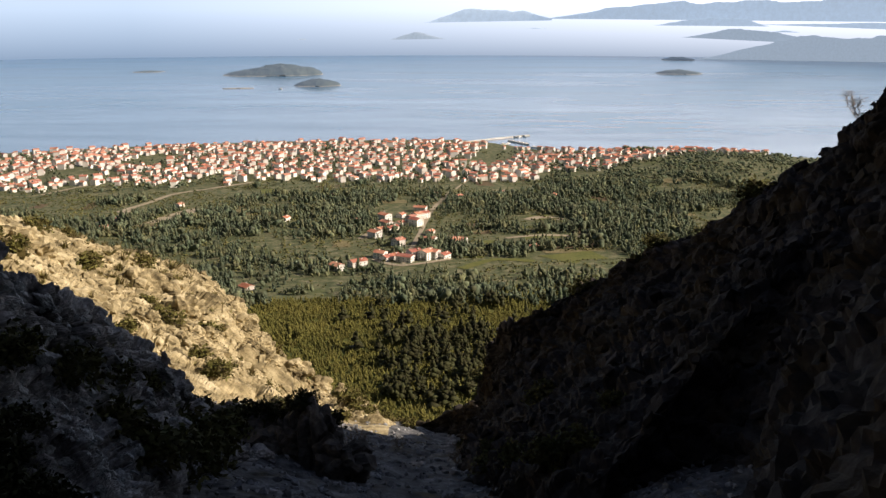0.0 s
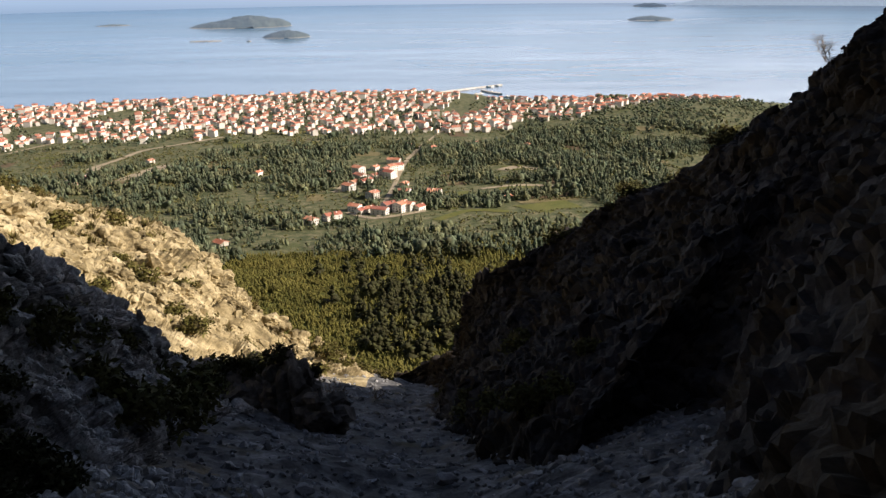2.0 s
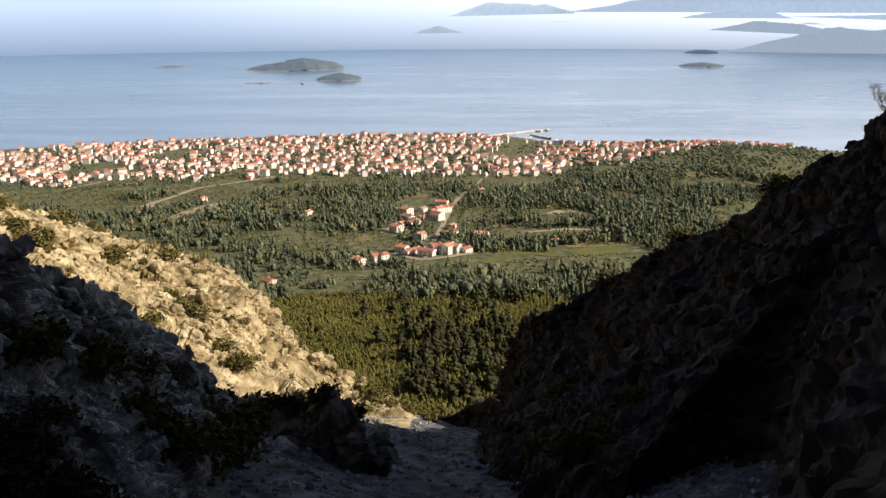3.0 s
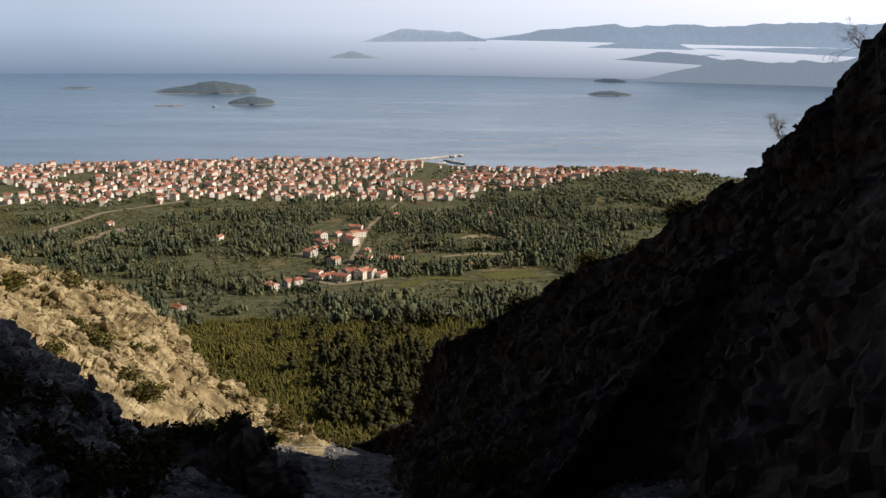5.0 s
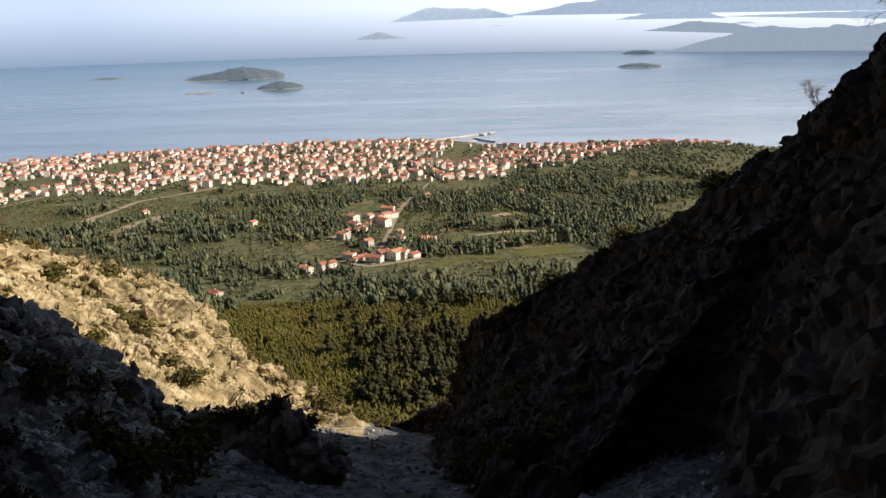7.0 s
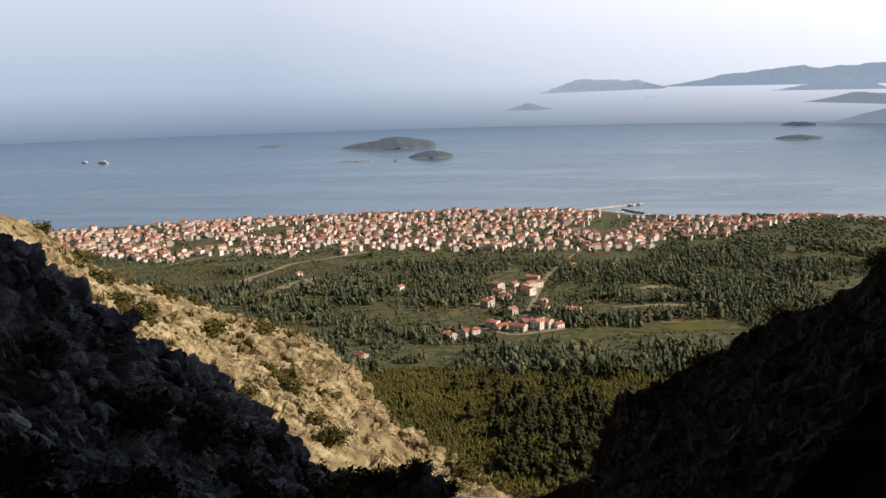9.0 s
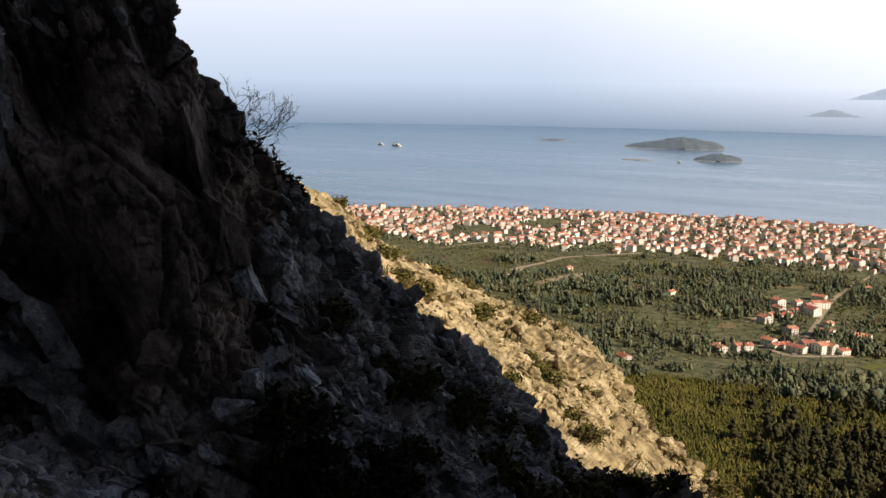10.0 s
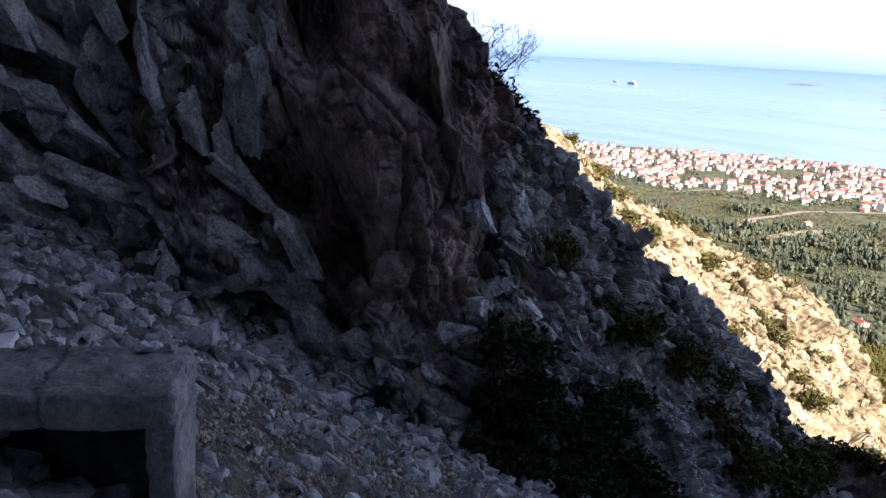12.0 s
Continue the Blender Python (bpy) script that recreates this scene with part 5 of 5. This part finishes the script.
def niche():
    """An old concrete slab on two side walls, open in front, with stones inside."""
    e = new("concrete_niche")
    e.matrix_world = pose(*(-2.40, 1.71, 0.38)[:2], 0.0, 0, 0, 46)
    top, w, dp = 0.41, 1.25, 0.4
    for name, size, at, step, seed, crack in (("slab", (w, dp, 0.13), (-w / 2, dp / 2, top - 0.065), 0.012, 1, -0.42), ("side_wall", (0.09, dp, 0.8), (-0.05, dp / 2 + 0.006, top - 0.53), 0.016, 2, None),
                                              ("side_wall", (0.12, dp, 0.8), (-w + 0.07, dp / 2 + 0.03, top - 0.53), 0.02, 5, None), ("back_wall", (w - 0.2, 0.08, 0.8), (-w / 2, dp - 0.05, top - 0.53), 0.03, 3, None)):
        # the back wall takes the dark bed colour, standing in for inner shade
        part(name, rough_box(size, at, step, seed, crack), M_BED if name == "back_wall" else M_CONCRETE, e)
    rr = np.random.default_rng(5)
    for n in range(30):   # scree banked up over the slab's back edge, and lying inside
        inside = n < 20
        x, y = rr.uniform(-w + 0.1, -0.35 if inside else 0.0), rr.uniform(0.0, 0.3) if inside else rr.uniform(0.3, 0.42)
        at = e.matrix_world @ Vector((x, y, 0.0))
        s = rr.uniform(0.07, 0.13) if inside else rr.uniform(0.05, 0.09)
        z = float(floor_top(np.float64(at.x), np.float64(at.y))) + 0.35 * s + 0.12 * (inside and x < -0.6) if inside else top + 0.3 * s
        ob = new("stone", ROCK_MESHES[int(rr.integers(0, len(ROCK_MESHES)))])
        ob.matrix_world = pose(at.x, at.y, z, *rr.uniform(-20, 20, 2), rr.uniform(0, 360)) @ Matrix.Diagonal((s, s, s * 0.9, 1))
        tagged(ob, "angular grey stone lying inside the concrete niche" if inside else "angular grey stone resting on the concrete slab", "stone", "stones on the scree")
    return tagged(e, "old grey concrete slab niche set in the scree", "concrete block")


niche()
for at, s in (((-2.42, 1.16, 0.50), 0.40), ((-1.95, 1.02, 0.38), 0.22), ((-1.79, 1.10, 0.34), 0.2), ((-1.95, 0.91, 0.36), 0.24)):
    ob = new("stone", ROCK_MESHES[int(r.integers(0, len(ROCK_MESHES)))])
    ob.matrix_world = pose(at[0], at[1], float(floor_top(np.float64(at[0]), np.float64(at[1]))) + 0.3 * s, 10, 5, 40) @ Matrix.Diagonal((s, s, s, 1))
    tagged(ob, "angular grey limestone stone beside the concrete niche", "stone", "stones on the scree")


bm = bmesh.new()
bmesh.ops.create_cone(bm, segments=6, radius1=0.012, radius2=0.006, depth=0.34, cap_ends=True)
stick = new("stick", bpy.data.meshes.new("stick"))
bm.to_mesh(stick.data)
bm.free()
stick.data.materials.append(M_SHORE)
_x, _y = (-2.9, 2.9)
stick.matrix_world = pose(_x, _y, float(floor_top(np.float64(_x), np.float64(_y))) + 0.1, 52, 10, 20)
tagged(stick, "pale broken stick leaning on the scree", "stick")


# ---- scrub ----
def twigs(seed, height, spread, depth=4, base=0.03, lean=(0, 0)):
    """A bare bush: forking three-sided stems, as one mesh."""
    r = np.random.default_rng(seed)
    vs, fs = [], []

    def stem(a, direction, length, radius, level):
        pts = [a]
        d = direction
        for _ in range(3):
            d = d + r.normal(0, 0.22, 3)
            d = d / np.linalg.norm(d)
            pts.append(pts[-1] + d * length / 3)
        n = len(vs)
        for k, q in enumerate(pts):
            rad = radius * (1 - 0.2 * k)
            side = np.cross(d, (0.3, 0.5, 0.8))
            side /= np.linalg.norm(side)
            other = np.cross(d, side)
            for j in range(3):
                t = j * 2.094
                vs.append(q + (side * math.cos(t) + other * math.sin(t)) * rad)
        for k in range(3):
            for j in range(3):
                i, m = n + 3 * k + j, n + 3 * k + (j + 1) % 3
                fs.append((i, m, m + 3, i + 3))
        if level < depth:
            for _ in range(int(r.integers(2, 4))):
                nd = d + r.normal(0, spread, 3) + np.array([0, 0, 0.1])
                stem(pts[int(r.integers(2, 4))], nd / np.linalg.norm(nd), length * r.uniform(0.55, 0.8), radius * 0.68, level + 1)

    for _ in range(3):
        d = np.array([r.normal(lean[0], 0.35), r.normal(lean[1], 0.35), 1.0])
        stem(np.zeros(3), d / np.linalg.norm(d), height * 0.42, base, 0)
    return mesh_np("twigs", np.array(vs), np.array(fs))


def leaves(seed, n, leaf, flat=0.7):
    """Leaf blades in clumps over a low dome one metre wide."""
    r = np.random.default_rng(seed)
    clumps = r.normal(0, 1, (14, 3))
    clumps = clumps / np.linalg.norm(clumps, axis=1, keepdims=True) * r.uniform(0.2, 0.48, (14, 1)) * [1, 1, flat]
    clumps[:, 2] = np.abs(clumps[:, 2]) + 0.05
    c = clumps[r.integers(0, 14, n)] + r.normal(0, 0.085, (n, 3))
    a, b = r.normal(0, 1, (n, 3)), r.normal(0, 1, (n, 3))
    a /= np.linalg.norm(a, axis=1, keepdims=True)
    b -= a * np.sum(a * b, 1)[:, None]
    b /= np.linalg.norm(b, axis=1, keepdims=True)
    s = leaf * r.uniform(0.6, 1.4, (n, 1))
    v = np.stack([c - a * s, c + b * s * 0.45, c + a * s, c - b * s * 0.45], 1).reshape(-1, 3)
    return mesh_np("foliage", v, np.arange(n * 4).reshape(n, 4))


FOLIAGE = [leaves(300 + k, 950, 0.055) for k in range(5)]
DARK_FOLIAGE, OLIVE_FOLIAGE = [me.copy() for me in FOLIAGE], [me.copy() for me in FOLIAGE]
STEMS = [twigs(320 + k, 0.5, 0.6, 2, 0.02) for k in range(3)]
scene.view_layers[0].update()
DEPS = bpy.context.evaluated_depsgraph_get()


def drop(x, y):
    """The rock's height below a point high above, near the path."""
    hit, place, *_ = scene.ray_cast(DEPS, (x, y, 40.0), (0, 0, -1))
    return place.z if hit else 0.0


def shrub(x, y, size, seed, label, group, high=0.8, leaf=None):
    e = new("shrub")
    e.matrix_world = pose(x, y, drop(x, y) - 0.05, 0, 0, seed * 67 % 360)
    for n, (me, mat) in enumerate(((STEMS[seed % 3], M_TWIG), ({M_DARK_LEAF: DARK_FOLIAGE, M_OLIVE_LEAF: OLIVE_FOLIAGE, M_LEAF: FOLIAGE}[leaf or M_LEAF][seed % 5], leaf or M_LEAF))):
        o = part(("stem", "foliage")[n], me, mat, e)
        o.scale = (size, size, size * high)
    return tagged(e, label, "shrub", group)


GREEN = "olive-green evergreen shrub rooted among limestone rocks"
SPUR_SHRUBS = [(-12.3, 24.1, -4.3), (-12.0, 24.2, -4.7), (-14.5, 26.2, -3.4), (-15.5, 25.7, -2.9), (-13.7, 30.0, -5.3), (-13.7, 25.5, -4.2), (-2.9, 29.9, -12.1), (-3.6, 32.8, -12.7), (-2.3, 31.9, -12.9)]
SPUR_SHRUBS += [on_face(SPUR_SIDE, b, h) for b, h in [(-21.7, -14.1), (-18.8, -16.8), (-17.5, -17.9), (-16.0, -20.5), (-20.2, -18.3), (-14.6, -22.3), (-11.6, -22.9), (-18.6, -14.5), (-22.7, -12.2), (-22.3, -14.1), (-15.2, -19.0)]]
r = np.random.default_rng(91)
for n, (x, y, _) in enumerate(SPUR_SHRUBS):
    shrub(x, y, r.uniform(0.8, 1.4), n, GREEN, "shrubs on the spur", 0.75, M_OLIVE_LEAF)
SHADE = "dark shrub growing from the shaded rock"
for n, (x, y, _) in enumerate([(-4.2, 24.6, -10.2), (-3.9, 25.7, -10.7), (-4.5, 23.6, -9.9), (-4.6, 21.5, -8.9), (-3.6, 26.8, -11.5), (-3.33, 6.83, -1.32), (-3.36, 7.92, -1.96), (-3.51, 6.74, -1.02), (-3.44, 8.96, -2.47), (-3.45, 10.02, -3.23), (-3.66, 5.97, -0.15), (-2.78, 9.08, -3.24), (-2.77, 8.04, -2.82), (-2.96, 10.59, -4.08), (-3.05, 7.94, -2.73), (-3.19, 12.09, -4.66), (1.34, 10.92, -4.13), (1.76, 10.86, -4.00), (1.13, 12.95, -5.17), (2.37, 11.76, -4.25), (0.84, 14.98, -6.31)]):
    shrub(x, y, r.uniform(0.45, 0.8) * (1.5 if 10 < n < 16 or n < 5 else 1.0), n + 3, SHADE, "shrubs on the shaded crag", 0.9)
for n, (x, y, _) in enumerate([(-4.49, 15.88, -6.09), (-3.93, 15.10, -5.67), (-3.53, 14.48, -5.35), (-3.25, 14.44, -5.30), (-2.79, 14.33, -5.21), (-2.25, 14.02, -5.02), (-1.94, 14.17, -5.37)]):
    shrub(x, y, r.uniform(0.5, 0.8), n + 2, "dark dense scrub between the gully path and spur", "shrubs beside the gully", 0.95, M_DARK_LEAF)
for n in range(46):   # the crag's overgrown toe
    x, y, _ = on_face(CRAG_FACE, r.uniform(-35, -24), r.uniform(-30, -25))
    shrub(x, y, r.uniform(0.4, 0.7), n, SHADE, "shrubs on the shaded crag", 0.8, M_DARK_LEAF)
for n, (x, y, _) in enumerate([(-3.2, 30.8, -12.2), (-2.5, 32.4, -13.6), (-1.8, 32.0, -13.7), (-3.4, 28.8, -11.3), (-1.3, 31.0, -13.5)]):
    shrub(x, y, r.uniform(0.7, 1.1), n + 4, GREEN, "shrubs on the spur", 0.8, M_OLIVE_LEAF)
for n, (x, y, _) in enumerate([(4.16, 18.74, -3.40), (4.40, 18.48, -3.21), (3.13, 19.35, -4.47), (2.0, 20.9, -5.6), (5.38, 17.81, -2.49), (6.04, 16.96, -1.90), (1.2, 23.0, -8.2), (0.6, 22.0, -9.6), (0.85, 13.97, -6.00), (1.95, 15.88, -5.52)]):
    shrub(x, y, r.uniform(0.6, 1.1), n + 1, "dark scrub on the shaded ridge", "shrubs on the ridge", 0.7)


for n, (x, y, _) in enumerate([(-4.12, 5.72, 0.96), (-4.10, 5.86, 0.85), (-4.14, 5.58, 1.09), (-4.12, 5.97, 0.81), (-4.21, 5.84, 0.97)]):
    shrub(x, y, 0.52, n, "dark evergreen shrub on the crag's edge", "shrubs on the shaded crag", 0.9, M_DARK_LEAF)


def bare(x, y, height, seed, label, lean, thick=0.02):
    e = new("bare_bush")
    e.matrix_world = pose(x, y, drop(x, y) - 0.08)
    part("crown", twigs(seed, height, 0.42, 5, thick, lean), M_TWIG, e)
    return tagged(e, label, "bush")


for n, (x, y, _) in enumerate([(-2.66, 16.79, -6.69), (-2.99, 14.70, -5.91), (-1.99, 18.90, -8.00), (0.30, 17.00, -7.25), (-1.05, 19.97, -8.59)]):
    bare(x, y, 0.5, 420 + n, "low leafless grey scrub beside the gully path", (0, 0))
bare(*(7.28, 15.91, -0.24)[:2], 0.72, 401, "leafless grey bush on the ridge against the sea", (-0.6, 0), 0.016)
bare(*(8.06, 14.97, 1.36)[:2], 0.75, 402, "leafless grey bush high on the ridge", (-0.5, 0), 0.011)
bare(*(-4.21, 5.53, 1.28)[:2], 0.58, 403, "leafless twiggy bush on the crag's edge", (0.6, 0.3), 0.007)
bare(*(-4.25, 5.44, 1.50)[:2], 0.6, 404, "leafless twiggy bush on the crag's edge", (0.7, 0.2), 0.007)
